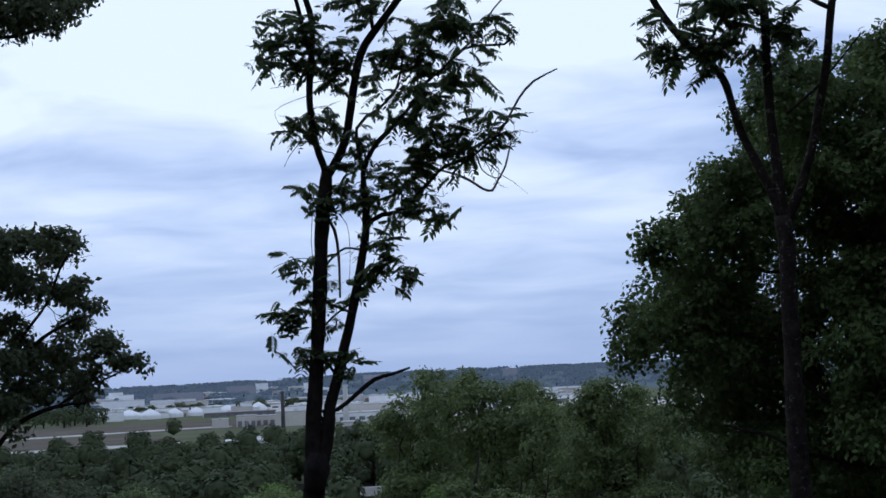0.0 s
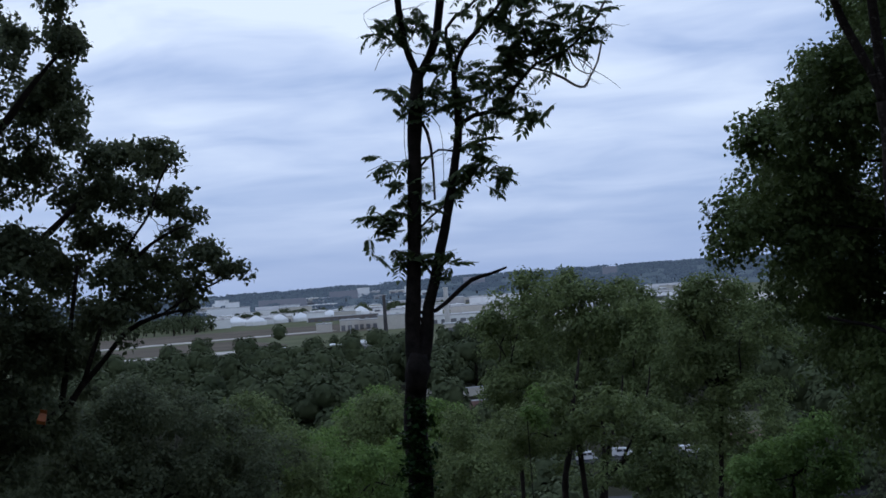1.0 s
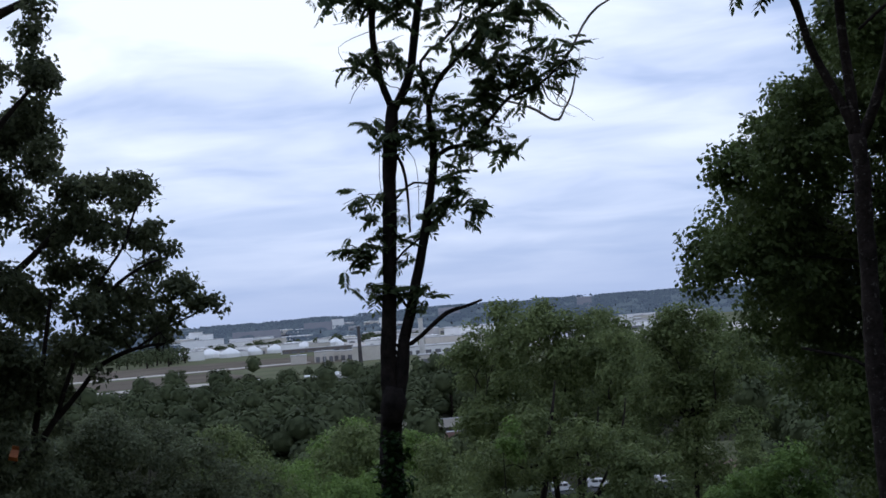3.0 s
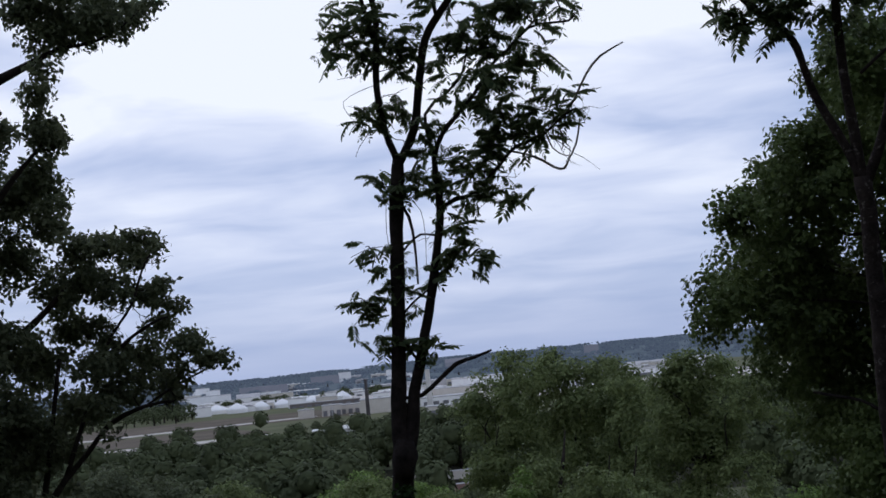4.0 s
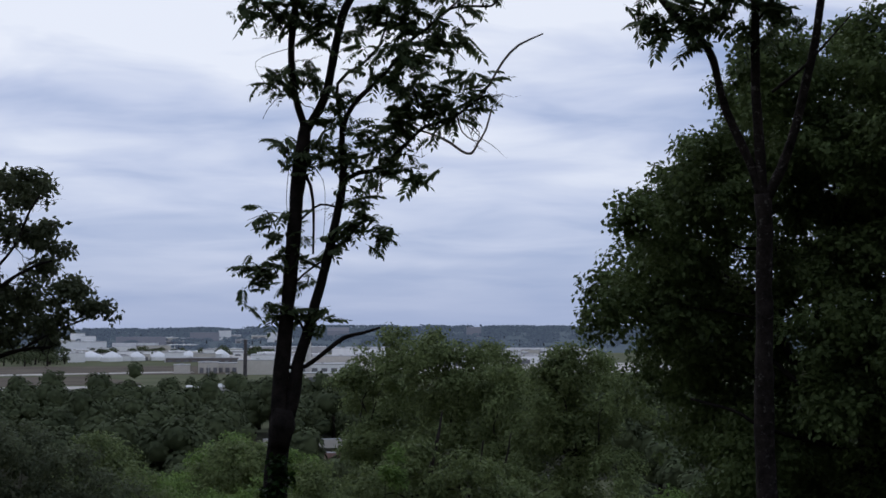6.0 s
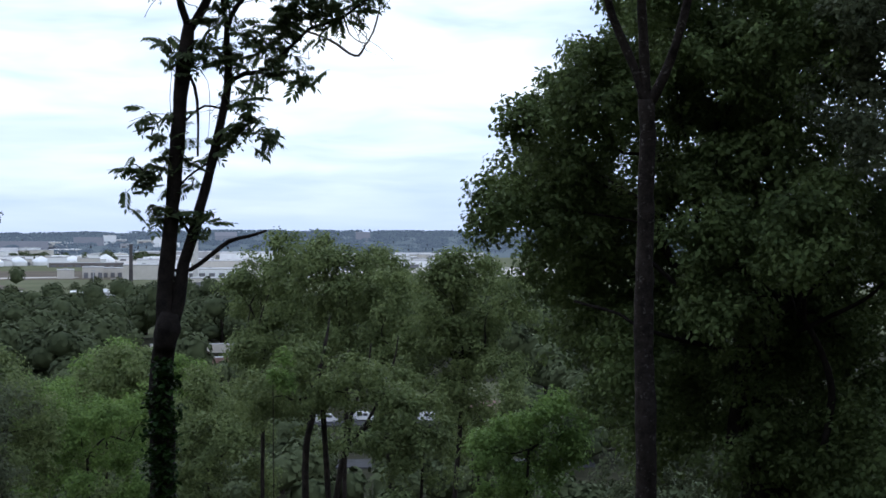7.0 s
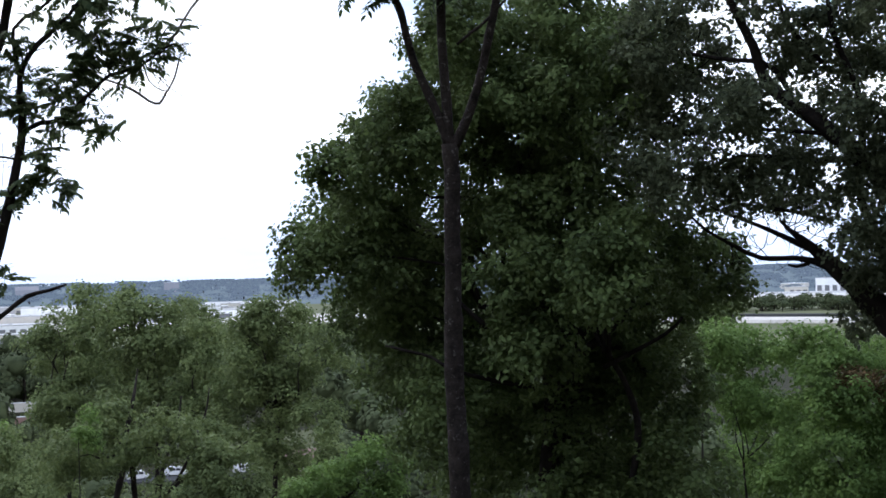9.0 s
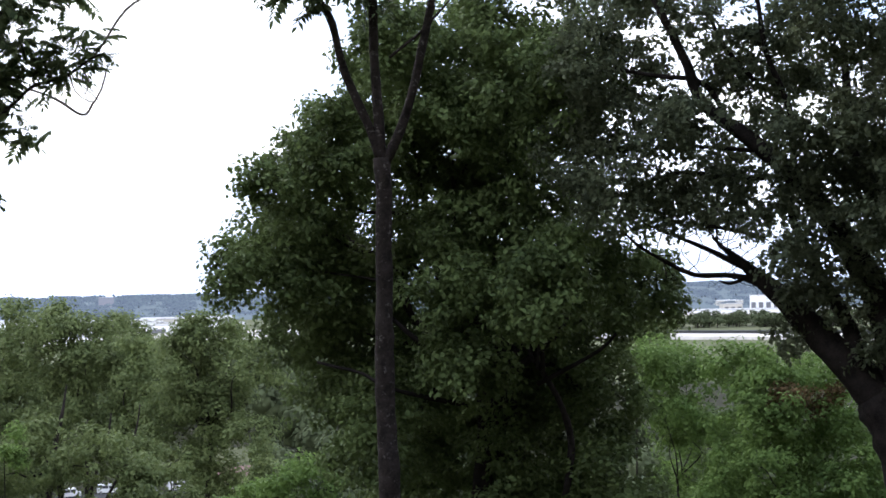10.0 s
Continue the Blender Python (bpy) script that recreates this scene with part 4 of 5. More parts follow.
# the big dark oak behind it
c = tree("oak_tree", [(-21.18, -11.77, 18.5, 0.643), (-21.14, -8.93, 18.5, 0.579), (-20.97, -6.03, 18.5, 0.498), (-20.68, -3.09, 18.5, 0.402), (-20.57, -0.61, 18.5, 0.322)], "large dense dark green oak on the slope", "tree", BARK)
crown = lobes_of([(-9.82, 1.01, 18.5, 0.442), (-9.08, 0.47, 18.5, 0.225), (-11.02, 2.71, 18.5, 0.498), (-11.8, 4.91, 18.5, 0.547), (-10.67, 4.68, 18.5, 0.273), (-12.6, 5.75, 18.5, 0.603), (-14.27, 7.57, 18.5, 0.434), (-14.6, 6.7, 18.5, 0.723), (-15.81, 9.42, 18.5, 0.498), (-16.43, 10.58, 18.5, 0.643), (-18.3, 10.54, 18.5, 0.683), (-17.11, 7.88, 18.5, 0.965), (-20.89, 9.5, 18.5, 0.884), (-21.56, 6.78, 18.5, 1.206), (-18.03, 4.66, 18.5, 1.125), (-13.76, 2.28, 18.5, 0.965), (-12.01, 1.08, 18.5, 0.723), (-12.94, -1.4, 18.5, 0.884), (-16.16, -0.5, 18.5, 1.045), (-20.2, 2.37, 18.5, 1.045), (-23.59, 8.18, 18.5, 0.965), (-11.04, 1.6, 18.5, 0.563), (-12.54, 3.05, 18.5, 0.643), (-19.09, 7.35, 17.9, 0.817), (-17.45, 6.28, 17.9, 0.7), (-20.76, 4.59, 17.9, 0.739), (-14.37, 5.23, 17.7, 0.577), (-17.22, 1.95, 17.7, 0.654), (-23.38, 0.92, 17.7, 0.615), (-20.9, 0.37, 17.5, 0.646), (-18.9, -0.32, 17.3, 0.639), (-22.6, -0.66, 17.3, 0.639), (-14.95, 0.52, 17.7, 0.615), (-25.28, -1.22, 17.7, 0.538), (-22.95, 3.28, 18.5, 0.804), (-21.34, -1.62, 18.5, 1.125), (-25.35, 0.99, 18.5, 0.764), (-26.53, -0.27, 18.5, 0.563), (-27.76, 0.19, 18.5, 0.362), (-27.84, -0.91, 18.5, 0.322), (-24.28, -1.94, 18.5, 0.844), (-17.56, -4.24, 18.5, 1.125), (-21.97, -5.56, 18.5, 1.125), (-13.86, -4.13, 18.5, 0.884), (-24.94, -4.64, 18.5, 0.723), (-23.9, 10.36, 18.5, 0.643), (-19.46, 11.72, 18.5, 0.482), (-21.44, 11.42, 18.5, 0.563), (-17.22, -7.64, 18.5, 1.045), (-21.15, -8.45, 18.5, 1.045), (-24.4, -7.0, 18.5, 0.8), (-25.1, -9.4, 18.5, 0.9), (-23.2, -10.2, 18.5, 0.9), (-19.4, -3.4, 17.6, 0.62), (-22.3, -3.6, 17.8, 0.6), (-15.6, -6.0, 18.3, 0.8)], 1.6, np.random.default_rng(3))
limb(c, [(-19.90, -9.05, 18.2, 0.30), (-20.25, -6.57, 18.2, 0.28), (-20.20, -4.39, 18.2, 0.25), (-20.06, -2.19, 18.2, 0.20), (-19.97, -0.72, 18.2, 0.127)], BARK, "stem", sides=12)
limb(c, [(-20.21, -4.38, 18.0, 0.14), (-22.00, -3.20, 17.6, 0.115), (-23.37, -2.01, 17.5, 0.09), (-24.00, -1.04, 17.5, 0.07), (-24.51, -0.20, 17.5, 0.046)], BARK)
limb(c, [(-20.16, -3.16, 18.0, 0.13), (-18.86, -1.18, 17.5, 0.10), (-18.28, 0.31, 17.4, 0.08), (-18.19, 1.78, 17.4, 0.06), (-18.09, 2.77, 17.4, 0.038)], BARK)
limb(c, [(-23.56, -9.08, 17.4, 0.10), (-23.87, -6.61, 17.4, 0.095), (-23.31, -4.68, 17.4, 0.08), (-22.72, -3.70, 17.4, 0.066), (-22.15, -2.23, 17.4, 0.045)], BARK)
limb(c, [(-22.47, -4.18, 17.4, 0.068), (-25.17, -2.77, 17.3, 0.053), (-25.92, -2.05, 17.3, 0.038)], BARK)
limb(c, [(-22.74, -3.71, 17.4, 0.06), (-22.64, -2.23, 17.1, 0.055), (-21.93, -1.24, 17.0, 0.045)], BARK)
limb(c, [(-20.2, -5.2, 18.2, 0.09), (-16.34, -4.29, 17.2, 0.052), (-14.89, -3.53, 17.2, 0.045), (-13.92, -3.26, 17.2, 0.045), (-12.95, -2.99, 17.2, 0.037)], BARK)
limbs_to(c, crown, spot(*[(-20.64, -1.85, 18.5, 0.08)][0][:3]), BARK, 0.13, np.random.default_rng(4), 0.4)
tagged(part("crown", foliage([(x, y, z, r * 0.9) for x, y, z, r in crown], 0.21, 0.088, np.random.default_rng(31), 1.2, 0.27, 0.5, 1.05, wild=0.6), OAK_LEAF, c), kind="stuff")

# the leaning oak with long bare lower limbs
d = tree("oak_tree", [(-38.42, -11.49, 16.5, 0.789), (-38.1, -8.37, 16.5, 0.753), (-37.51, -6.33, 16.5, 0.717), (-36.57, -4.72, 16.5, 0.574)], "leaning dark oak with long low bare limbs and thin leaves", "tree", BARK)
limb(d, [(-36.89, -5.18, 16.5, 0.502), (-35.6, -3.55, 16.5, 0.43), (-34.5, -2.36, 16.5, 0.358), (-33.06, -0.78, 16.5, 0.287), (-31.93, 0.28, 16.5, 0.186), (-31.13, 1.03, 16.5, 0.108), (-30.48, 1.58, 16.5, 0.057), (-30.16, 1.96, 16.5, 0.029)], BARK, sides=12)
limb(d, [(-32.31, -0.11, 16.5, 0.115), (-30.99, 0.33, 16.5, 0.079), (-29.32, 0.4, 16.5, 0.065), (-28.26, 0.92, 16.5, 0.05), (-27.07, 1.64, 16.5, 0.036), (-26.36, 2.32, 16.5, 0.022)], BARK)
limb(d, [(-31.58, 0.58, 16.5, 0.093), (-29.72, 1.56, 16.5, 0.057), (-28.3, 2.19, 16.5, 0.043), (-27.34, 2.61, 16.5, 0.022)], BARK)
limb(d, [(-31.5, 0.26, 16.5, 0.055), (-31.1, 0.08, 16.5, 0.047), (-30.73, 0.0, 16.5, 0.04), (-30.38, 0.1, 16.5, 0.026)], BARK)
limb(d, [(-37.76, -5.64, 16.5, 0.574), (-37.19, -1.69, 16.5, 0.43), (-35.87, 1.05, 16.5, 0.33), (-34.47, 3.36, 16.5, 0.272), (-33.13, 4.86, 16.5, 0.229), (-31.76, 6.12, 16.5, 0.194), (-29.91, 7.66, 16.5, 0.151), (-29.24, 9.38, 16.5, 0.122), (-28.57, 10.85, 16.5, 0.1), (-27.88, 12.31, 16.5, 0.086), (-26.98, 14.49, 16.5, 0.057)], BARK, sides=12)
limb(d, [(-38.2, -5.64, 16.5, 0.574), (-38.78, -1.48, 16.5, 0.43), (-37.8, 1.81, 16.5, 0.287), (-36.53, 3.98, 16.5, 0.215), (-35.9, 5.42, 16.5, 0.143), (-35.77, 8.25, 16.5, 0.1), (-35.67, 11.75, 16.5, 0.072)], BARK, sides=10)
limb(d, [(-36.25, -4.25, 16.5, 0.287), (-35.44, -1.66, 16.5, 0.186), (-34.37, 0.5, 16.5, 0.143), (-33.62, 2.2, 16.5, 0.1), (-33.1, 3.9, 16.5, 0.057)], BARK)
limb(d, [(-31.98, 5.58, 16.5, 0.057), (-29.61, 5.86, 16.5, 0.043), (-27.68, 5.83, 16.5, 0.043), (-25.24, 5.8, 16.5, 0.029)], BARK)
limb(d, [(-31.06, 6.52, 16.5, 0.072), (-29.94, 8.5, 16.5, 0.065), (-27.78, 8.97, 16.5, 0.05), (-25.35, 9.52, 16.5, 0.043), (-23.76, 9.93, 16.5, 0.029)], BARK)
limb(d, [(-33.58, 4.47, 16.5, 0.086), (-31.24, 4.46, 16.5, 0.065), (-28.86, 4.8, 16.5, 0.05), (-26.91, 4.27, 16.5, 0.029)], BARK)
limb(d, [(-32.33, 1.88, 16.5, 0.05), (-30.22, 2.44, 16.5, 0.043), (-28.79, 2.56, 16.5, 0.029)], BARK)
limb(d, [(-32.07, 8.5, 16.5, 0.057), (-30.71, 10.24, 16.5, 0.05), (-30.05, 12.18, 16.5, 0.043)], BARK)
limb(d, [(-33.58, 4.36, 16.5, 0.1), (-33.44, 7.22, 16.5, 0.079), (-32.58, 9.65, 16.5, 0.065), (-32.21, 12.49, 16.5, 0.05)], BARK)
twigs(d, [[(-31.93, 0.28, 16.5, 0.186), (-29.32, 0.4, 16.5, 0.065), (-27.07, 1.64, 16.5, 0.036)], [(-31.58, 0.58, 16.5, 0.093), (-29.72, 1.56, 16.5, 0.057), (-27.34, 2.61, 16.5, 0.022)], [(-31.98, 5.58, 16.5, 0.057), (-27.68, 5.83, 16.5, 0.043), (-25.24, 5.8, 16.5, 0.029)], [(-29.94, 8.5, 16.5, 0.065), (-27.78, 8.97, 16.5, 0.05), (-23.76, 9.93, 16.5, 0.029)], [(-33.06, -0.78, 16.5, 0.287), (-31.58, 0.58, 16.5, 0.108), (-30.16, 1.96, 16.5, 0.029)], [(-32.33, 1.88, 16.5, 0.05), (-30.22, 2.44, 16.5, 0.043), (-28.79, 2.56, 16.5, 0.029)], [(-31.76, 6.12, 16.5, 0.194), (-29.24, 9.38, 16.5, 0.122), (-27.88, 12.31, 16.5, 0.086)]], 12, 0.6, np.random.default_rng(71), BARK)
thin = lobes_of([(-25.15, 11.03, 16.5, 0.394), (-26.64, 11.67, 16.5, 0.43), (-24.83, 8.62, 16.5, 0.43), (-26.83, 9.74, 16.5, 0.43), (-28, 8.24, 16.5, 0.43), (-26.01, 6.87, 16.5, 0.43), (-24.26, 5.71, 16.5, 0.43), (-24.96, 4.46, 16.5, 0.394), (-27.93, 6.06, 16.5, 0.394), (-29.53, 10.79, 16.5, 0.394), (-29.64, 6.71, 16.5, 0.394), (-27.63, 4.12, 16.5, 0.43), (-25.91, 3.44, 16.5, 0.358), (-29.06, 3.33, 16.5, 0.287), (-30.55, 5.22, 16.5, 0.43), (-30.98, 3.99, 16.5, 0.358), (-31.89, 2.74, 16.5, 0.287), (-31.38, 9.01, 16.5, 0.43), (-33.32, 10.54, 16.5, 0.466), (-32.51, 7.28, 16.5, 0.43), (-34.4, 8.35, 16.5, 0.466), (-34.09, 6, 16.5, 0.43), (-33.55, 3.64, 16.5, 0.394), (-34.41, 1.69, 16.5, 0.43), (-35.62, 10.36, 16.5, 0.394), (-35.94, 6.6, 16.5, 0.43), (-35.39, 3.8, 16.5, 0.43), (-36.68, 1.85, 16.5, 0.43), (-37.02, 5.13, 16.5, 0.394), (-35.7, -0.48, 16.5, 0.394), (-37.36, 8.6, 16.5, 0.287), (-38.15, 5.76, 16.5, 0.645), (-38.45, 1.78, 16.5, 0.645), (-39.17, 9.6, 16.5, 0.645), (-32.99, 0.78, 16.5, 0.215), (-33.88, -0.44, 16.5, 0.251), (-32.67, -2.09, 16.5, 0.201), (-33.34, -2.82, 16.5, 0.158), (-30.24, 3.05, 16.5, 0.179), (-28.69, 7.24, 16.5, 0.323), (-24.25, 13.93, 16.5, 0.574), (-27.94, 14.19, 16.5, 0.645), (-31.55, 13.93, 16.5, 0.645), (-35.04, 13.63, 16.5, 0.645), (-38.42, 13.3, 16.5, 0.645), (-36.97, -2.86, 16.5, 0.43)], 1.2, np.random.default_rng(8))
tagged(part("crown", foliage(thin, 0.17, 0.08, np.random.default_rng(32), 1.5, 0.43, 0.4, 0.9, wild=0.75), DULL_LEAF, d), kind="stuff")

# the oak at the other side, mostly beyond the view
e = tree("oak_tree", [(26.28, -10.16, 17, 0.813), (25.8, -5.72, 17, 0.702), (25.09, -1.18, 17, 0.591), (24.38, 3.44, 17, 0.48), (23.88, 8.07, 17, 0.332), (23.37, 12.65, 17, 0.222)], "dark oak with tufted leaves at the ends of crooked boughs", "tree", BARK)
limb(e, [(25.53, -4.83, 17, 0.295), (22.73, -5.61, 17, 0.16), (20.18, -4.69, 17, 0.105), (19.18, -3.6, 17, 0.085), (18.31, -2.72, 17, 0.07), (17.17, -1.48, 17, 0.066), (15.7, -0.89, 17, 0.052), (14.5, -0.79, 17, 0.03)], BARK)
limb(e, [(19.18, -3.6, 17, 0.066), (18.48, -1.74, 17, 0.059), (17.79, -0.1, 17, 0.052), (16.61, 1.64, 17, 0.052), (15.23, 2.6, 17, 0.037), (14.49, 2.85, 17, 0.022)], BARK)
limb(e, [(17.93, -0.45, 17, 0.044), (17.06, 1.92, 17, 0.044), (16.01, 3.43, 17, 0.037), (15.44, 4.87, 17, 0.03), (15.03, 5.57, 17, 0.022)], BARK)
limb(e, [(15.7, -0.89, 17, 0.03), (14.33, -0.11, 17, 0.03), (13.33, 0.31, 17, 0.022), (12.45, 0.74, 17, 0.015)], BARK)
limb(e, [(24.49, 1.57, 17, 0.222), (22.27, 1.66, 17, 0.148), (20.39, 2.73, 17, 0.103), (18.67, 4.32, 17, 0.066), (17.42, 5.46, 17, 0.037)], BARK)
limb(e, [(24.02, 5.75, 17, 0.177), (21.92, 7.32, 17, 0.118), (20.44, 9.15, 17, 0.074), (19.19, 10.53, 17, 0.037)], BARK)
limb(e, [(20.18, -4.69, 17, 0.103), (19.84, -3.06, 17, 0.074), (19.46, -0.69, 17, 0.059), (19.09, 1.45, 17, 0.044)], BARK)
twigs(e, [[(19.18, -3.6, 17, 0.118), (17.17, -1.48, 17, 0.066), (14.5, -0.79, 17, 0.03)], [(17.79, -0.1, 17, 0.052), (16.61, 1.64, 17, 0.052), (14.49, 2.85, 17, 0.022)], [(17.06, 1.92, 17, 0.044), (16.01, 3.43, 17, 0.037), (15.03, 5.57, 17, 0.022)], [(15.7, -0.89, 17, 0.03), (13.33, 0.31, 17, 0.022), (12.45, 0.74, 17, 0.015)]], 10, 0.5, np.random.default_rng(72), BARK)
tufts = lobes_of([(20.5, 8.21, 17, 0.48), (21, 11.03, 17, 0.295), (19.26, 11.23, 17, 0.207), (18.72, 10.64, 17, 0.148), (19.61, 9.48, 17, 0.281), (19.08, 8.64, 17, 0.207), (20.89, 5.62, 17, 0.591), (19.09, 6.85, 17, 0.295), (18.09, 6.09, 17, 0.281), (17.26, 6.17, 17, 0.185), (16.32, 6.01, 17, 0.118), (15.94, 6.23, 17, 0.103), (15.36, 6.08, 17, 0.103), (14.89, 5.81, 17, 0.089), (15.76, 5.37, 17, 0.118), (18.67, 4.32, 17, 0.369), (17.7, 4.75, 17, 0.295), (16.66, 4.45, 17, 0.207), (16.7, 3.84, 17, 0.185), (15.15, 3.87, 17, 0.163), (14.65, 4.09, 17, 0.118), (14.47, 3.22, 17, 0.111), (15.41, 3.52, 17, 0.118), (14.65, 2.37, 17, 0.103), (15, 2.51, 17, 0.074), (18.79, 2.39, 17, 0.369), (17.38, 2.55, 17, 0.251), (17.07, 1.8, 17, 0.192), (20.02, 1.27, 17, 0.517), (17.72, 0.99, 17, 0.236), (17, 1.06, 17, 0.148), (15.92, 1.23, 17, 0.163), (15.07, 1.42, 17, 0.177), (15.37, 0.46, 17, 0.259), (14.3, 0.38, 17, 0.192), (13.87, 1.33, 17, 0.163), (13.6, 1.68, 17, 0.103), (13.29, 0.92, 17, 0.133), (12.68, 0.88, 17, 0.103), (12.33, 0.73, 17, 0.066), (16.85, -0.17, 17, 0.222), (16.14, -0.22, 17, 0.192), (14.71, -0.33, 17, 0.163), (17.48, -0.85, 17, 0.192), (18.76, -0.75, 17, 0.332), (19.32, -2.15, 17, 0.266), (21.12, -1.52, 17, 0.628), (21.79, 2.1, 17, 0.554), (20.28, -2.78, 17, 0.332), (18.66, -2.69, 17, 0.103), (17.19, -1.84, 17, 0.074), (22.19, -4.26, 17, 0.739), (20.18, -4.81, 17, 0.281), (19.21, -3.95, 17, 0.163), (21.38, -5.63, 17, 0.406), (22.75, -6.07, 17, 0.554), (23.8, 5.74, 17, 0.96), (23.51, 10.37, 17, 0.886), (24.16, -0.09, 17, 1.034)], 0.9, np.random.default_rng(9))
over_head = lobes_of([(18, 15.53, 17, 0.332), (16.61, 15.85, 17, 0.332), (15.43, 15.93, 17, 0.281), (14.48, 16.34, 17, 0.192), (18.68, 14.79, 17, 0.295), (18.88, 13.62, 17, 0.163), (16.83, 15.03, 17, 0.148), (15.65, 15.22, 17, 0.118), (18.93, 10.7, 17, 0.163), (18.59, 10.95, 17, 0.074), (19.12, 9.16, 17, 0.192), (18.97, 7.76, 17, 0.192), (19.39, 16.11, 17, 0.443), (17.35, 17.64, 17, 0.591), (19.31, 12.66, 17, 0.148)], 0.6, np.random.default_rng(10))
limb(e, [(22.42, 12.45, 17, 0.192), (20.24, 13.52, 17, 0.118), (18.21, 14.47, 17, 0.059), (16.82, 14.72, 17, 0.044), (15.65, 15.22, 17, 0.03), (14.59, 16.1, 17, 0.022)], BARK)
tufted = [(x, y, z, r * 0.82) for x, y, z, r in tufts + over_head]
tagged(part("crown", foliage(tufted, 0.14, 0.085, np.random.default_rng(33), 1.15, 0.34, 0.9, 1.0, wild=0.75), DULL_LEAF, e), kind="stuff")
for turn, rise, lean in ((20.9, -4.85, 14), (23.1, -4.83, -12)):
    bm = bmesh.new()
    box(bm, -0.035, 0.035, -0.01, 0.01, -0.075, 0.075)
    bmesh.ops.subdivide_edges(bm, edges=bm.edges[:], cuts=3, use_grid_fill=True)
    for v in bm.verts:
        v.co.y += 0.02 * math.sin(v.co.z * 40)
        v.co.x *= 1 + 2.2 * (0.075 - v.co.z) * (v.co.z < 0.03)
    marker = part("marker_tag", bm, ORANGE)
    marker.matrix_world = Matrix.Translation(spot(turn, rise, 14)) @ pose(0, 0, 0, 0, lean, 10)
    tagged(marker, "small bright orange plastic marker tag among dark leaves", "marker tag", "orange marker tags")



# ---- hillside trees and shrubs, lower down the slope ----
def bush_tree(rows, label, leaf, per_area, size, spray, seed, category="tree", name="hillside_tree", group="hillside trees", stem=0.16, jitter=1.5, limbs=0.8, skirt=True):
    """A young tree or shrub: stem and boughs under a crown of leaf lobes."""
    g = np.random.default_rng(seed)
    lobes = lobes_of(rows, jitter, g)
    for x, y, z, r in lobes[:]:
        for _ in range(3):
            q = g.normal(size=3)
            q *= r * g.uniform(0.7, 1.15) / np.linalg.norm(q)
            lobes.append((x + q[0], y + q[1], z + q[2] * 0.8, r * g.uniform(0.3, 0.55)))
    lobes = [(x, y, z, r * 0.88) for x, y, z, r in lobes]
    for x, y, z, r in lobes[:len(rows)]:
        for k in (1.3, 2.6):
            if skirt and g.random() < 0.75:
                lobes.append((x + g.uniform(-.5, .5) * r, y + g.uniform(-1, .2) * r, z - k * r, r * g.uniform(0.55, 0.85)))
    mean = np.mean([l[:3] for l in lobes], axis=0)
    low = min(l[2] - l[3] for l in lobes[:len(rows)])
    gz = ground_z(mean[0], mean[1])
    top = thing(name, (mean[0], mean[1], gz), label, category, group)
    foot = max(gz - 0.3, -0.3)
    hub = Vector((mean[0] + g.uniform(-.3, .3), mean[1], max(gz + 0.3, min(mean[2], low + 0.8))))
    bend = Vector((mean[0] + g.uniform(-.4, .4), mean[1], (foot + hub.z) / 2))
    part("trunk", tube("trunk", [(mean[0], mean[1], foot, stem * 1.3), (*bend, stem), (*hub, stem * 0.8)], 9, 0.08, 0.4), BARK, top)
    limbs_to(top, lobes[:len(rows)], hub, BARK, stem * 0.6, g, limbs)
    tagged(part("crown", foliage(lobes, spray * 1.5, size * 0.8, g, 0.95, 0.42, 0.22, 1.0, wild=0.42), leaf, top), kind="stuff")
    return top


bush_tree([(1.11, -1.4, 45, 0.626), (1.6, -2.62, 45, 0.587), (0.63, -2.14, 45, 0.782), (-0.59, -0.93, 45, 0.743), (-0.47, -2.16, 45, 0.978), (0.76, -3.61, 45, 1.075), (-0.45, -4.12, 45, 1.173), (1.01, -5.3, 45, 0.978)], "leafy green tree on the slope below", MID_LEAF, 130, 0.17, 0.22, 21)
bush_tree([(-2.43, -0.82, 42, 0.62), (-1.69, -1.68, 42, 0.821), (-2.92, -1.94, 42, 0.821), (-2.17, -3.16, 42, 1.095), (-3.15, -3.91, 42, 1.004), (-1.91, -5.36, 42, 1.095), (-3.66, -1.45, 42, 0.62), (-4.15, -1.21, 42, 0.456)], "leafy green tree on the slope below", MID_LEAF, 130, 0.16, 0.22, 22)
bush_tree([(-5.02, -1.71, 40, 0.487), (-4.64, -2.94, 40, 0.782), (-5.38, -2.21, 40, 0.521), (-5.62, -3.94, 40, 0.956), (-4.38, -4.66, 40, 0.869), (-5.11, -5.66, 40, 1.043)], "thinner tree with bare forked boughs on the slope", MID_LEAF, 110, 0.15, 0.22, 23)
bush_tree([(-7.5, -1.47, 36, 0.407), (-6.75, -2.21, 36, 0.532), (-7.61, -2.72, 36, 0.704), (-8.62, -1.73, 36, 0.626), (-7.11, -3.95, 36, 0.939), (-8.85, -3.72, 36, 0.939), (-9.48, -2.23, 36, 0.657), (-10.22, -2.98, 36, 0.782), (-8.25, -1.23, 36, 0.407), (-6.6, -5.67, 36, 0.86), (-8.34, -5.69, 36, 0.939)], "leafy green tree beside the big oak", MID_LEAF, 150, 0.14, 0.2, 24)
bush_tree([(-8.08, -8.33, 190, 1.321), (-9.07, -8.48, 190, 1.486), (-9.94, -8.31, 190, 1.321), (-7.46, -7.93, 190, 1.156)], "low green tree before a house", MID_LEAF, 14, 0.5, 0.6, 41, jitter=1)
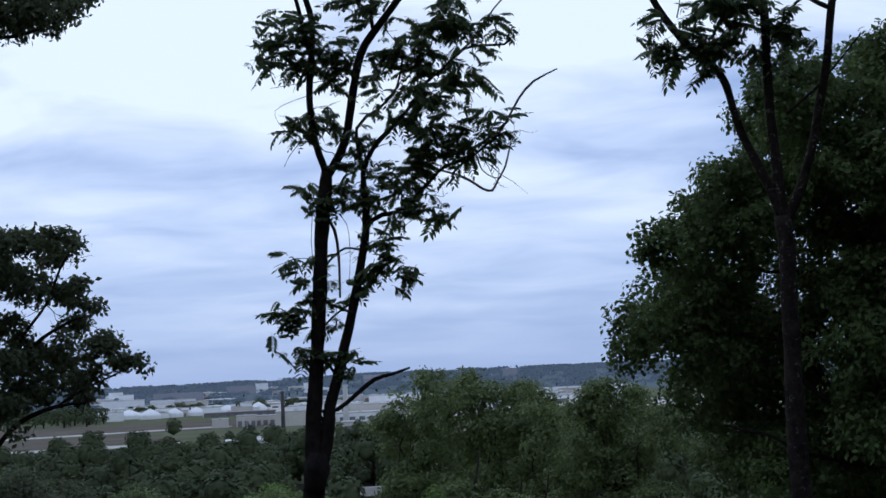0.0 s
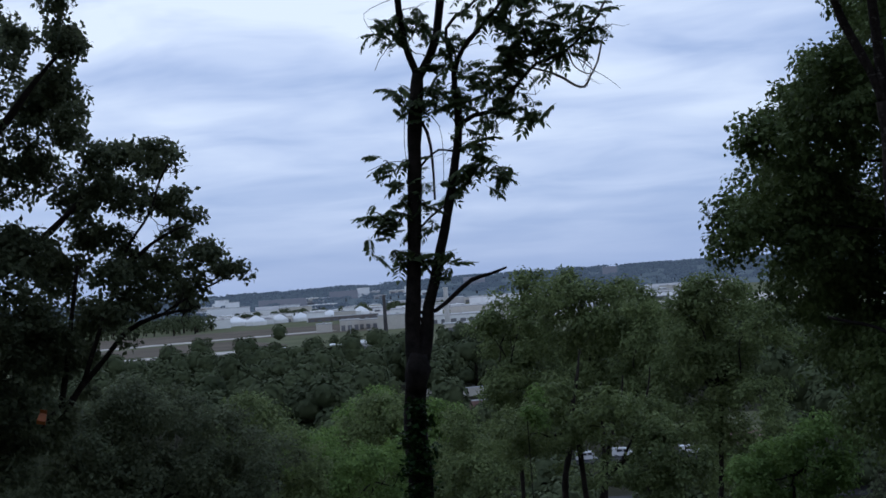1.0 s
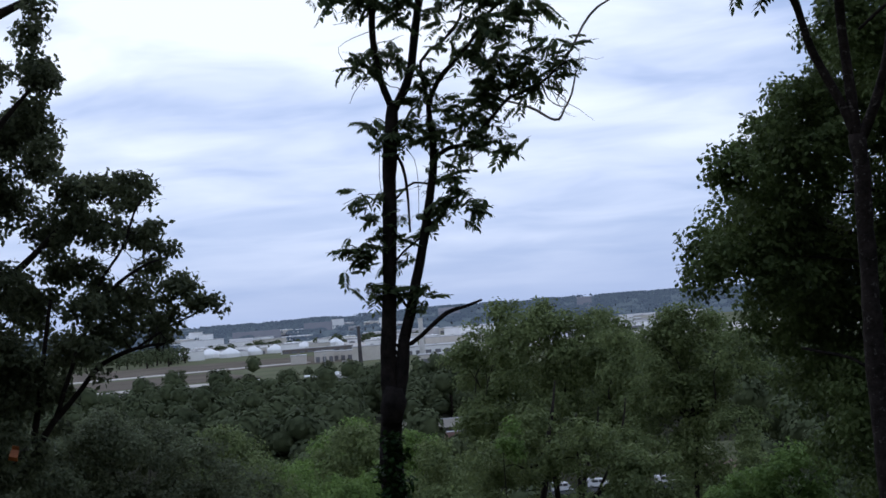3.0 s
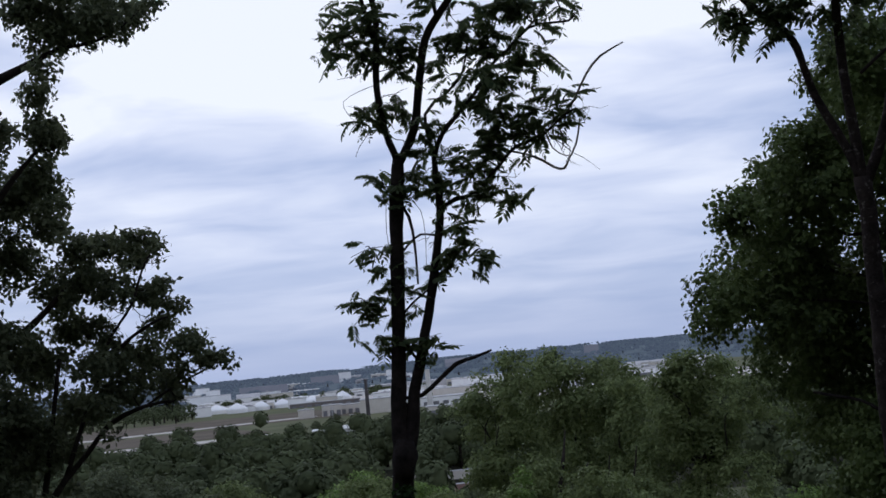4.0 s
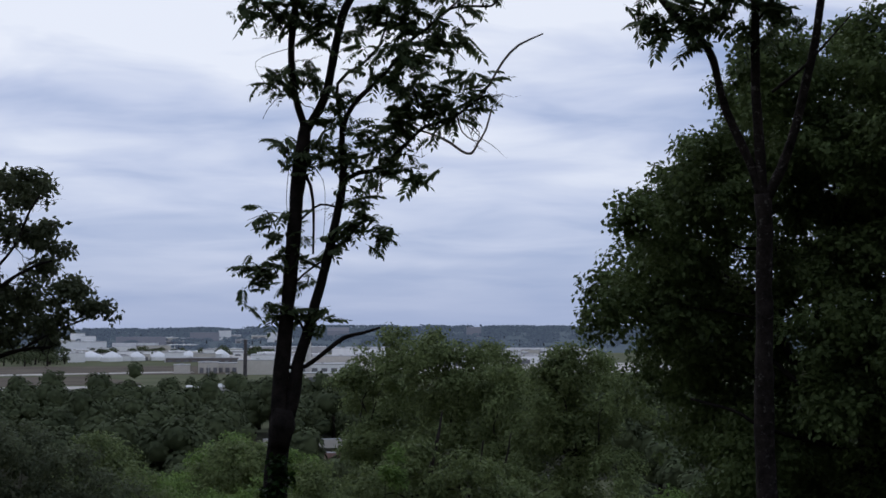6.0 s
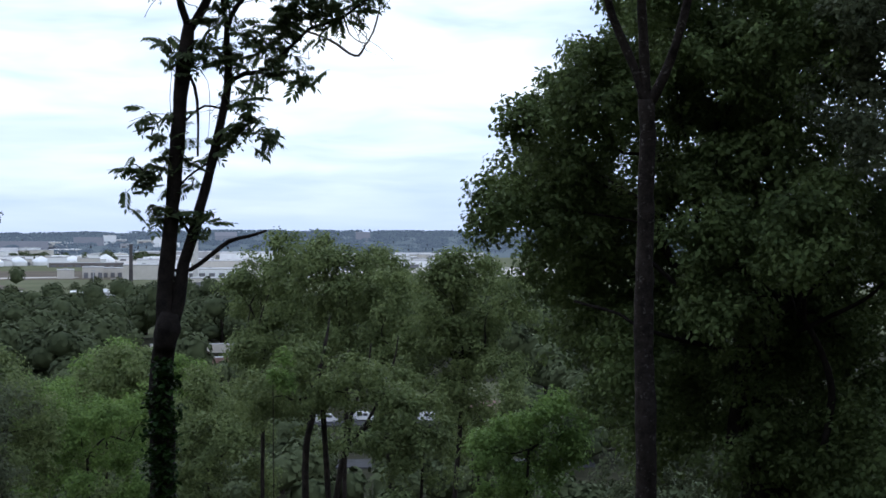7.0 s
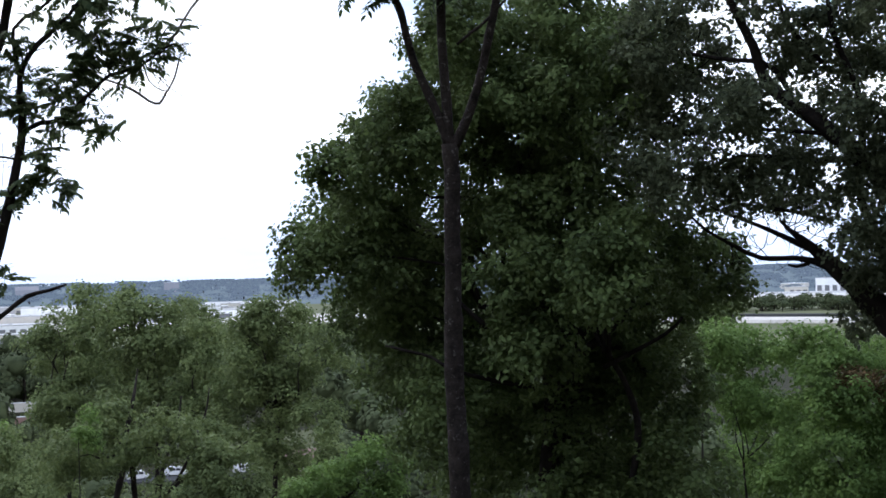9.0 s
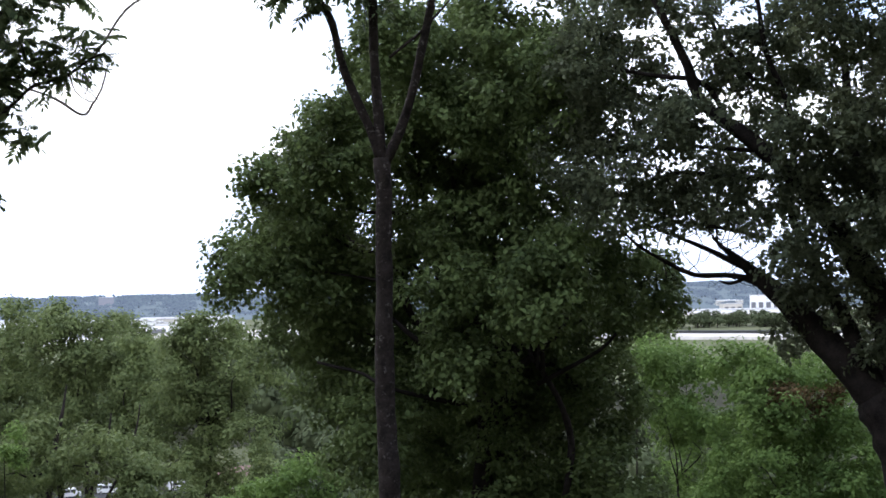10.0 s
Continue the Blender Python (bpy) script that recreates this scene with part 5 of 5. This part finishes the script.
bush_tree([(-7.46, -7.29, 50, 0.348), (-7.95, -8.51, 50, 0.565), (-10.32, -7.43, 50, 0.478), (-9.95, -6.82, 50, 0.348), (-9.44, -8.64, 50, 0.565)], "small green tree before a house roof", MID_LEAF, 100, 0.18, 0.2, 42, jitter=1)
bush_tree([(7.61, -2.16, 900, 3.911), (7.78, -2.35, 900, 3.52), (7.42, -2.38, 900, 3.52), (7.59, -2.5, 900, 3.52)], "round dark tree standing in the field", FOREST_LEAF, 3, 0.9, 0.5, 43, group="field trees", stem=0.6, jitter=1, limbs=0.5, skirt=False)
bush_tree([(6.81, -2.66, 880, 3.441), (6.96, -2.82, 880, 3.441), (6.66, -2.83, 880, 3.441)], "round dark tree beside a yard building", FOREST_LEAF, 3, 0.9, 0.5, 44, group="field trees", stem=0.6, jitter=1, limbs=0.5, skirt=False)
bush_tree([(13.98, -2.04, 1000, 3.476), (14.1, -2.2, 1000, 3.042), (13.87, -2.2, 1000, 3.042)], "small round tree beside a gravel track", FOREST_LEAF, 3, 0.9, 0.5, 45, group="field trees", stem=0.6, jitter=1, limbs=0.5, skirt=False)
bush_tree([(8.46, -2.39, 880, 3.059), (8.63, -2.53, 880, 3.059), (8.29, -2.53, 880, 3.059)], "small dark tree beside a yard building", FOREST_LEAF, 3, 0.9, 0.5, 46, group="field trees", stem=0.6, jitter=1, limbs=0.5, skirt=False)
bare = bush_tree([(-1.17, -6.55, 32, 0.834), (-3.13, -7.08, 32, 0.904), (0.3, -7.24, 32, 0.765), (-5.1, -7.11, 32, 0.695)], "dull green tree with bare lower boughs on the slope", MID_LEAF, 140, 0.14, 0.2, 25, skirt=False)
limb(bare, [(-1.22, -12.5, 32.3, 0.186), (-1.25, -9.50, 32.3, 0.167), (-1.50, -8.23, 32.3, 0.150), (-1.74, -7.04, 32.3, 0.142), (-1.85, -5.96, 32.3, 0.108), (-2.10, -4.87, 32.3, 0.092), (-2.30, -3.66, 32.6, 0.025)], BARK, "stem", sides=10)
limb(bare, [(-1.65, -7.28, 32.3, 0.108), (-2.16, -6.69, 32.3, 0.092), (-2.77, -6.06, 32.3, 0.075), (-3.14, -5.14, 32.3, 0.050)], BARK)
limb(bare, [(-2.4, -12.5, 32.3, 0.161), (-2.98, -9.57, 32.3, 0.142), (-3.72, -8.66, 32.3, 0.133), (-4.45, -8.27, 32.3, 0.117), (-5.24, -7.91, 32.3, 0.092), (-6.18, -7.40, 32.3, 0.067), (-6.92, -6.93, 32.3, 0.019)], BARK, "stem", sides=10)
limb(bare, [(-2.98, -9.57, 32.3, 0.105), (-3.3, -7.8, 32.3, 0.081), (-3.9, -6.2, 32.3, 0.062), (-4.1, -4.9, 32.3, 0.037)], BARK)
limb(bare, [(-3.72, -8.66, 32.3, 0.074), (-4.6, -7.1, 32.3, 0.062), (-5.1, -5.7, 32.3, 0.050), (-5.3, -4.6, 32.3, 0.031)], BARK)
bush_tree([(7.61, -6.08, 90, 1.564), (6.45, -5.77, 90, 1.76), (5.76, -6.39, 90, 1.564), (8.07, -7, 90, 1.76), (6.69, -7.3, 90, 2.151), (4.11, -5.97, 90, 1.369)], "rounded fresh green tree at the slope's foot", BRIGHT_LEAF, 45, 0.32, 0.5, 26, jitter=3)
bush_tree([(9.42, -7.39, 60, 1.304), (10.76, -7.55, 60, 1.564), (8.07, -8.39, 60, 1.564), (9.65, -8.76, 60, 1.564), (6.47, -8.7, 60, 1.564), (5.3, -7.81, 60, 1.434)], "fresh green tree low on the slope", BRIGHT_LEAF, 80, 0.22, 0.35, 27, jitter=2)
bush_tree([(3.41, -7.17, 55, 1.195), (2.22, -6.97, 55, 1.075), (4.13, -8.33, 55, 1.314), (2.47, -8.87, 55, 1.434), (1.02, -7.97, 55, 1.075), (3.19, -9.79, 55, 1.434)], "fresh green tree low on the slope", MID_LEAF, 90, 0.2, 0.3, 28, jitter=2)
bush_tree([(-11.04, -8.11, 24, 0.313), (-12.04, -7.5, 24, 0.271), (-10.29, -9.08, 24, 0.417), (-11.78, -9.08, 24, 0.469), (-13.02, -8.35, 24, 0.271), (-9.05, -9.55, 24, 0.365), (-10.78, -10.28, 24, 0.521)], "bright yellow-green shrub under the oak", BRIGHT_LEAF, 330, 0.11, 0.12, 29, "shrub", "shrub", "slope shrubs", 0.07, 0.5)
bush_tree([(-5.34, -8.08, 30, 0.521), (-6.58, -7.61, 30, 0.326), (-4.59, -9.28, 30, 0.652), (-6.07, -9.3, 30, 0.587), (-7.07, -9.07, 30, 0.391)], "green shrub on the slope", MID_LEAF, 220, 0.13, 0.15, 30, "shrub", "shrub", "slope shrubs", 0.08, 0.6)
bush_tree([(-0.2, -5.55, 30, 0.156), (0.05, -6.15, 30, 0.209), (-0.19, -6.64, 30, 0.182)], "small yellow-green sapling top on the slope", BRIGHT_LEAF, 250, 0.12, 0.12, 31, "shrub", "shrub", "slope shrubs", 0.025, 0.3, 0.8, False)
bush_tree([(-27.42, -3, 28, 0.438), (-28.37, -3.5, 28, 0.547), (-29.42, -4.48, 28, 0.608), (-28.32, -5.19, 28, 0.669), (-29.48, -6.16, 28, 0.73), (-28.95, -8.07, 28, 0.73), (-30.13, -8.3, 28, 0.73)], "bright green thicket on the slope", BRIGHT_LEAF, 230, 0.12, 0.17, 32, "shrub", "shrub", "slope shrubs", 0.06, 1.2)
bush_tree([(-31.93, -3.54, 26, 0.565), (-30.96, -4.49, 26, 0.621), (-33.32, -3.8, 26, 0.565), (-32.57, -5.22, 26, 0.734), (-34.45, -4.28, 26, 0.621), (-31.35, -6.88, 26, 0.847), (-33.68, -6.87, 26, 0.847), (-35.53, -6.15, 26, 0.791), (-31.99, -8.75, 26, 0.904), (-34.53, -8.71, 26, 0.904), (-36.58, -8.22, 26, 0.904)], "bright green thicket on the slope", BRIGHT_LEAF, 240, 0.12, 0.16, 33, "shrub", "shrub", "slope shrubs", 0.06, 1.2)
bush_tree([(-33.28, -4.86, 25.6, 0.245), (-34.19, -5.34, 25.6, 0.178), (-32.69, -5.34, 25.6, 0.156), (-34.89, -4.75, 25.6, 0.156)], "shrub with a reddish-brown tinge among green ones", RUSTY_LEAF, 240, 0.1, 0.12, 34, "shrub", "shrub", "slope shrubs", 0.05, 0.3, 0.8, False)
bush_tree([(-26.96, -2.26, 30, 0.313), (-27.69, -1.91, 30, 0.235), (-26.48, -2.01, 30, 0.339)], "green tree top beside the oak", MID_LEAF, 220, 0.13, 0.16, 35, stem=0.05)
bush_tree([(18.83, -4.76, 30, 0.717), (17.18, -4.68, 30, 0.652), (15.55, -5.07, 30, 0.652), (18.23, -6.25, 30, 0.912), (16.14, -6.7, 30, 0.912), (13.93, -5.95, 30, 0.717), (14.28, -7.6, 30, 0.912), (12.55, -7.04, 30, 0.717), (11.66, -8.33, 30, 0.782), (20.54, -6.24, 30, 1.043), (18.82, -8.08, 30, 1.043), (16.5, -8.56, 30, 1.043), (21.56, -7.99, 30, 1.173)], "dark green thicket on the slope", DULL_LEAF, 210, 0.13, 0.18, 36, "shrub", "shrub", "slope shrubs", 0.1, 1.5)
bush_tree([(11.5, -5.64, 50, 0.869), (12.5, -6.04, 50, 1.086), (11.1, -6.89, 50, 1.086), (9.96, -8.2, 50, 1.086), (12.95, -5.51, 50, 0.869)], "green tree low on the slope", MID_LEAF, 100, 0.19, 0.28, 37)
bush_tree([(7.36, -6.21, 70, 1.369), (6.09, -5.82, 70, 1.217), (8.18, -7.37, 70, 1.521), (6.7, -7.49, 70, 1.673), (7.8, -8.85, 70, 1.521)], "green tree at the slope's foot", MID_LEAF, 70, 0.25, 0.4, 38)
bush_tree([(22.09, -5.6, 34, 1.182), (24.04, -4.92, 34, 1.625), (24.24, -8.11, 34, 1.625), (22.04, -8.39, 34, 1.33)], "dark thicket beneath the oak", DULL_LEAF, 170, 0.14, 0.2, 39, "shrub", "shrub", "slope shrubs", 0.1, 1.5)
bush_tree([(-16.17, -10.03, 26, 1.017), (-19.86, -10.36, 26, 1.13), (-23.07, -9.93, 26, 1.13)], "dark thicket under the big oak", DULL_LEAF, 210, 0.12, 0.17, 40, "shrub", "shrub", "slope shrubs", 0.1, 1.5)


# the dense inside of a far crown
GOLD = (1 + 5 ** 0.5) / 2
CORE = np.array([(-1, GOLD, 0), (1, GOLD, 0), (-1, -GOLD, 0), (1, -GOLD, 0), (0, -1, GOLD), (0, 1, GOLD), (0, -1, -GOLD), (0, 1, -GOLD), (GOLD, 0, -1), (GOLD, 0, 1), (-GOLD, 0, -1), (-GOLD, 0, 1)]) / 1.902
CORE_FACES = [(0, 11, 5), (0, 5, 1), (0, 1, 7), (0, 7, 10), (0, 10, 11), (1, 5, 9), (5, 11, 4), (11, 10, 2), (10, 7, 6), (7, 1, 8),
              (3, 9, 4), (3, 4, 2), (3, 2, 6), (3, 6, 8), (3, 8, 9), (4, 9, 5), (2, 4, 11), (6, 2, 10), (8, 6, 7), (9, 8, 1)]


def wood(name, spots, tall, wide, n_clumps, size, material, label, seed):
    """Many broadleaved trees too far off to count, each of trunk and leaf clumps, in one mesh."""
    g = np.random.default_rng(seed)
    cs, ways, tv, tf, cores = [], [], [], [], []
    for x, y, z in spots:
        h, w = tall * g.uniform(0.75, 1.2), wide * g.uniform(0.8, 1.25)
        k = int(n_clumps)
        blobs = np.vstack([g.normal(size=(6, 3)) * (w * 0.21, w * 0.21, h * 0.17) + (x, y, z + h * 0.46), [(x, y, z + h * 0.66)]])
        pick = blobs[g.integers(0, 7, k)]
        d = unit(g.normal(size=(k, 3)))
        d[:, 2] = np.where(d[:, 2] < -0.3, -d[:, 2], d[:, 2])
        cs.append(pick + d * (w * 0.29, w * 0.29, h * 0.23) * g.uniform(0.86, 1.03, (k, 1)))
        ways.append(d + (0, 0, 0.25))
        for c in blobs if size < 2 else ():
            cores.append(c + CORE * (w * 0.26, w * 0.26, h * 0.2) * g.uniform(0.85, 1.05, (12, 1)))
        b = len(tv)
        r = w * 0.03
        for q in range(4):
            t = q * math.pi / 2
            tv += [(x + 1.4 * r * math.cos(t), y + 1.4 * r * math.sin(t), z - 0.5), (x + r * math.cos(t), y + r * math.sin(t), z + h * 0.6)]
        tf += [(b + 2 * q, b + 2 * ((q + 1) % 4), b + 2 * ((q + 1) % 4) + 1, b + 2 * q + 1) for q in range(4)]
    me = leaves(name, np.vstack(cs), size, CLUMP, CLUMP_FACES, 0, g, 0.16, np.vstack(ways))
    ob = part(name, me, material)
    tagged(ob, label, "woodland", "", "stuff")
    part("trunks", mesh("trunks", tv, tf), BARK, ob)["kind"] = "stuff"
    if cores:
        shade = [tuple(k + 12 * i for k in f) for i in range(len(cores)) for f in CORE_FACES]
        part("inner_leaves", mesh("inner_leaves", np.vstack(cores), shade, True), material, ob)["kind"] = "stuff"
    return ob


# bearings and distances kept open
CLEARINGS = [(2.1, 3.7, 330, 480), (-10.4, -5.0, 240, 420), (-7.6, -0.6, 215, 330), (8.6, 10.8, 225, 300)]


def scatter(n, b0, b1, d0, d1, seed, clear=()):
    g = np.random.default_rng(seed)
    got = []
    for _ in range(n):
        turn, far = g.uniform(b0, b1), math.sqrt(g.uniform(d0 * d0, d1 * d1))
        if any(c[0] < turn < c[1] and c[2] < far < c[3] for c in clear):
            continue
        p = spot(turn, 0, far)
        got.append((p.x, p.y, max(0.0, ground_z(p.x, p.y)) - 0.2))
    return got


wood("wood", scatter(310, -24, 22, 330, 715, 50, CLEARINGS), 20.5, 15.5, 620, 1.6, FOREST_LEAF, "dense dark green wood on the flood plain", 51)
wood("wood", scatter(190, -45, 24, 170, 330, 52, CLEARINGS), 14, 11, 600, 1.15, FOREST_LEAF, "scattered dark green trees near the bluff's foot", 53)
wood("tree_row", scatter(50, -15, -4, 720, 1000, 62), 12, 14, 300, 1.9, FOREST_LEAF, "loose trees before the works yard", 63)
# added out of view: trees that keep light off the near foliage's front
wood("wood", scatter(75, 75, 285, 11, 45, 64), 19, 10, 420, 1.2, FOREST_LEAF, "unseen dark wood added behind the bluff lookout to shade trees", 65)
wood("tree_row", scatter(170, -36, -23, 1340, 1440, 54), 15, 15, 220, 2.2, FOREST_LEAF, "tree belt before white halls", 55)
wood("tree_row", scatter(120, 13.7, 22, 1560, 1950, 66), 19, 20, 200, 2.4, FOREST_LEAF, "dark trees beside the storage domes", 67)
wood("tree_row", scatter(60, -3, 22, 1960, 2100, 56), 13, 16, 160, 3, FOREST_LEAF, "tree belt behind the storage domes", 57)
wood("tree_row", scatter(330, -40, 24, 2350, 3100, 58), 11, 34, 130, 4, HAZE_GLOW_WOOD, "belts of trees on the far side of the plain", 59)
wood("far_woods", scatter(900, -45, 25, 3000, 4750, 60), 6, 80, 40, 10, HAZE_GLOW_WOOD, "far wooded hills along the horizon", 61)


# ---- what shows between the trees at the bluff's foot ----
def cylinder(bm, radius, depth, m):
    bmesh.ops.create_cone(bm, cap_ends=True, segments=14, radius1=radius, radius2=radius, depth=depth, matrix=m)


def house(bearing, dist, width, deep, eave, ridge, turn, wall, roof, label):
    m = facing(bearing, dist) @ pose(0, 0, 0, 0, 0, turn)
    top = thing("house", m.translation, label, "house")
    w = width / 2
    bm = bmesh.new()
    vs = [bm.verts.new(c) for c in ((-w, 0, -.5), (w, 0, -.5), (w, deep, -.5), (-w, deep, -.5), (-w, 0, eave), (w, 0, eave), (w, deep, eave), (-w, deep, eave), (-w, deep / 2, ridge - .2), (w, deep / 2, ridge - .2))]
    for f in ((0, 1, 5, 4), (2, 3, 7, 6), (1, 2, 6, 9, 5), (3, 0, 4, 8, 7)):
        bm.faces.new([vs[i] for i in f])
    part("wall", bm, wall, top).matrix_world = m
    for sign in (0, 1):
        bm = bmesh.new()
        y0, y1 = (-.5, deep / 2) if sign == 0 else (deep + .5, deep / 2)
        z0 = eave - 0.3
        ring = [(-w - .5, y0, z0), (w + .5, y0, z0), (w + .5, y1, ridge), (-w - .5, y1, ridge)]
        vs = [bm.verts.new(c) for c in ring] + [bm.verts.new((c[0], c[1], c[2] + 0.2)) for c in ring]
        for f in ((0, 1, 2, 3), (7, 6, 5, 4), (0, 4, 5, 1), (1, 5, 6, 2), (2, 6, 7, 3), (3, 7, 4, 0)):
            bm.faces.new([vs[i] for i in f])
        part("roof", bm, roof, top).matrix_world = m
    bm = bmesh.new()
    box(bm, w * 0.4, w * 0.4 + 0.7, deep * 0.55, deep * 0.55 + 0.7, eave, ridge + 0.8)
    part("chimney", bm, BRICK, top).matrix_world = m
    for k in (-0.6, 0.55):
        bm = bmesh.new()
        box(bm, w * k - 0.6, w * k + 0.6, -0.06, 0.04, 1.0, 2.3)
        window = part("window", bm, GLASS_DARK, top)
        window.matrix_world = m
        for z in (0.92, 2.3):
            bm = bmesh.new()
            box(bm, w * k - 0.7, w * k + 0.7, -0.1, 0.04, z, z + 0.08)
            part("frame", bm, WHITE, window).matrix_world = m
    bm = bmesh.new()
    box(bm, -0.5, 0.5, -0.05, 0.04, 0, 2.1)
    part("door", bm, BRICK, top).matrix_world = m


def van(bearing, dist, turn, label):
    m = facing(bearing, dist) @ pose(0, 0, 0, 0, 0, turn)
    top = thing("van", m.translation, label, "van", "parked vans")
    bm = bmesh.new()
    side = [(-2.6, 0.4), (2.6, 0.4), (2.6, 1.15), (1.9, 1.3), (1.2, 2.2), (-2.6, 2.25)]
    lo = [bm.verts.new((x, -0.95, z)) for x, z in side]
    hi = [bm.verts.new((x, 0.95, z)) for x, z in side]
    bm.faces.new(lo), bm.faces.new(hi[::-1])
    for i in range(6):
        bm.faces.new((lo[i], hi[i], hi[(i + 1) % 6], lo[(i + 1) % 6]))
    bmesh.ops.recalc_face_normals(bm, faces=bm.faces[:])
    bmesh.ops.bevel(bm, geom=bm.edges[:], offset=0.1, segments=2)
    part("body", bm, CAR_PAINT, top).matrix_world = m
    for x0, x1, y in ((0.2, 1.25, -0.97), (0.2, 1.25, 0.93), (-1.4, 0, -0.97)):
        bm = bmesh.new()
        box(bm, x0, x1, y, y + 0.04, 1.35, 1.95)
        part("window", bm, GLASS_DARK, top).matrix_world = m
    for x in (-1.7, 1.7):
        for y in (-0.85, 0.85):
            bm = bmesh.new()
            cylinder(bm, 0.36, 0.24, pose(x, y, 0.36, 90))
            wheel = part("wheel", bm, RUBBER, top)
            wheel.matrix_world = m
            bm = bmesh.new()
            cylinder(bm, 0.2, 0.27, pose(x, y, 0.36, 90))
            part("hubcap", bm, STEEL, wheel).matrix_world = m


def wagon(bearing, dist, turn, paint, label):
    m = facing(bearing, dist) @ pose(0, 0, 0, 0, 0, turn)
    top = thing("freight_wagon", m.translation, label, "freight wagon", "freight wagons")
    bm = bmesh.new()
    box(bm, -7.5, 7.5, -1.5, 1.5, 1.1, 4.2)
    for k in range(13):
        x = -7.2 + k * 1.2
        box(bm, x - 0.06, x + 0.06, -1.58, 1.58, 1.1, 4.2)
    part("body", bm, paint, top).matrix_world = m
    bm = bmesh.new()
    box(bm, -7.6, 7.6, -1.55, 1.55, 4.2, 4.4)
    part("roof", bm, GREY_ROOF, top).matrix_world = m
    bm = bmesh.new()
    box(bm, -1.3, 1.3, -1.62, -1.5, 1.2, 4.0)
    part("door", bm, paint, top).matrix_world = m
    for x in (-5.8, -4.2, 4.2, 5.8):
        bm = bmesh.new()
        cylinder(bm, 0.45, 1.6, pose(x, 0, 0.55, 90))
        part("wheel", bm, STEEL, top).matrix_world = m


def fence(bearing, dist, posts, gap, label):
    m = facing(bearing, dist)
    top = thing("fence", m.translation, label, "fence")
    for k in range(posts):
        bm = bmesh.new()
        box(bm, (k - posts / 2) * gap - 0.08, (k - posts / 2) * gap + 0.08, -0.08, 0.08, -0.3, 1.6)
        part("post", bm, STEEL, top).matrix_world = m
    for z in (0.7, 1.4):
        bm = bmesh.new()
        box(bm, -posts / 2 * gap, (posts / 2 - 1) * gap, -0.05, 0.05, z, z + 0.12)
        part("rail", bm, STEEL, top).matrix_world = m


strip("lawn", FIELD, "mown green lawn between the trees", "lawn", -4.6, 385, -11, 375, 40, 0.3)
strip("road", ASPHALT, "grey road at the bluff's foot", "road", 14, 275, -14, 262, 9, 0.25)
strip("road", ASPHALT, "grey road through the wood", "road", 14, 330, -14, 318, 7, 0.25)
house(-8.9, 300, 10.5, 9, 3.6, 6.6, 8, BEIGE, PINK_ROOF, "small pale house with a faded red roof among trees")
fence(-6.4, 398, 14, 2.4, "low steel rail fence at a lawn's edge")
van(9.7, 278, 12, "white parked van on the road below")
van(-2.2, 316, 8, "white parked van among the trees below")
van(-3.8, 319, -6, "white parked van among the trees below")
van(-5.4, 314, 3, "white parked van among the trees below")
van(-6.7, 318, 12, "white parked van among the trees below")
wagon(2.6, 492, 4, BEIGE, "pale freight wagon seen between trees")
wagon(4.5, 494, 4, BEIGE, "pale freight wagon seen between trees")
wagon(2.9, 440, 4, PINK_ROOF, "faded red freight wagon between trees")
wagon(5.0, 444, 4, PINK_ROOF, "faded red freight wagon between trees")
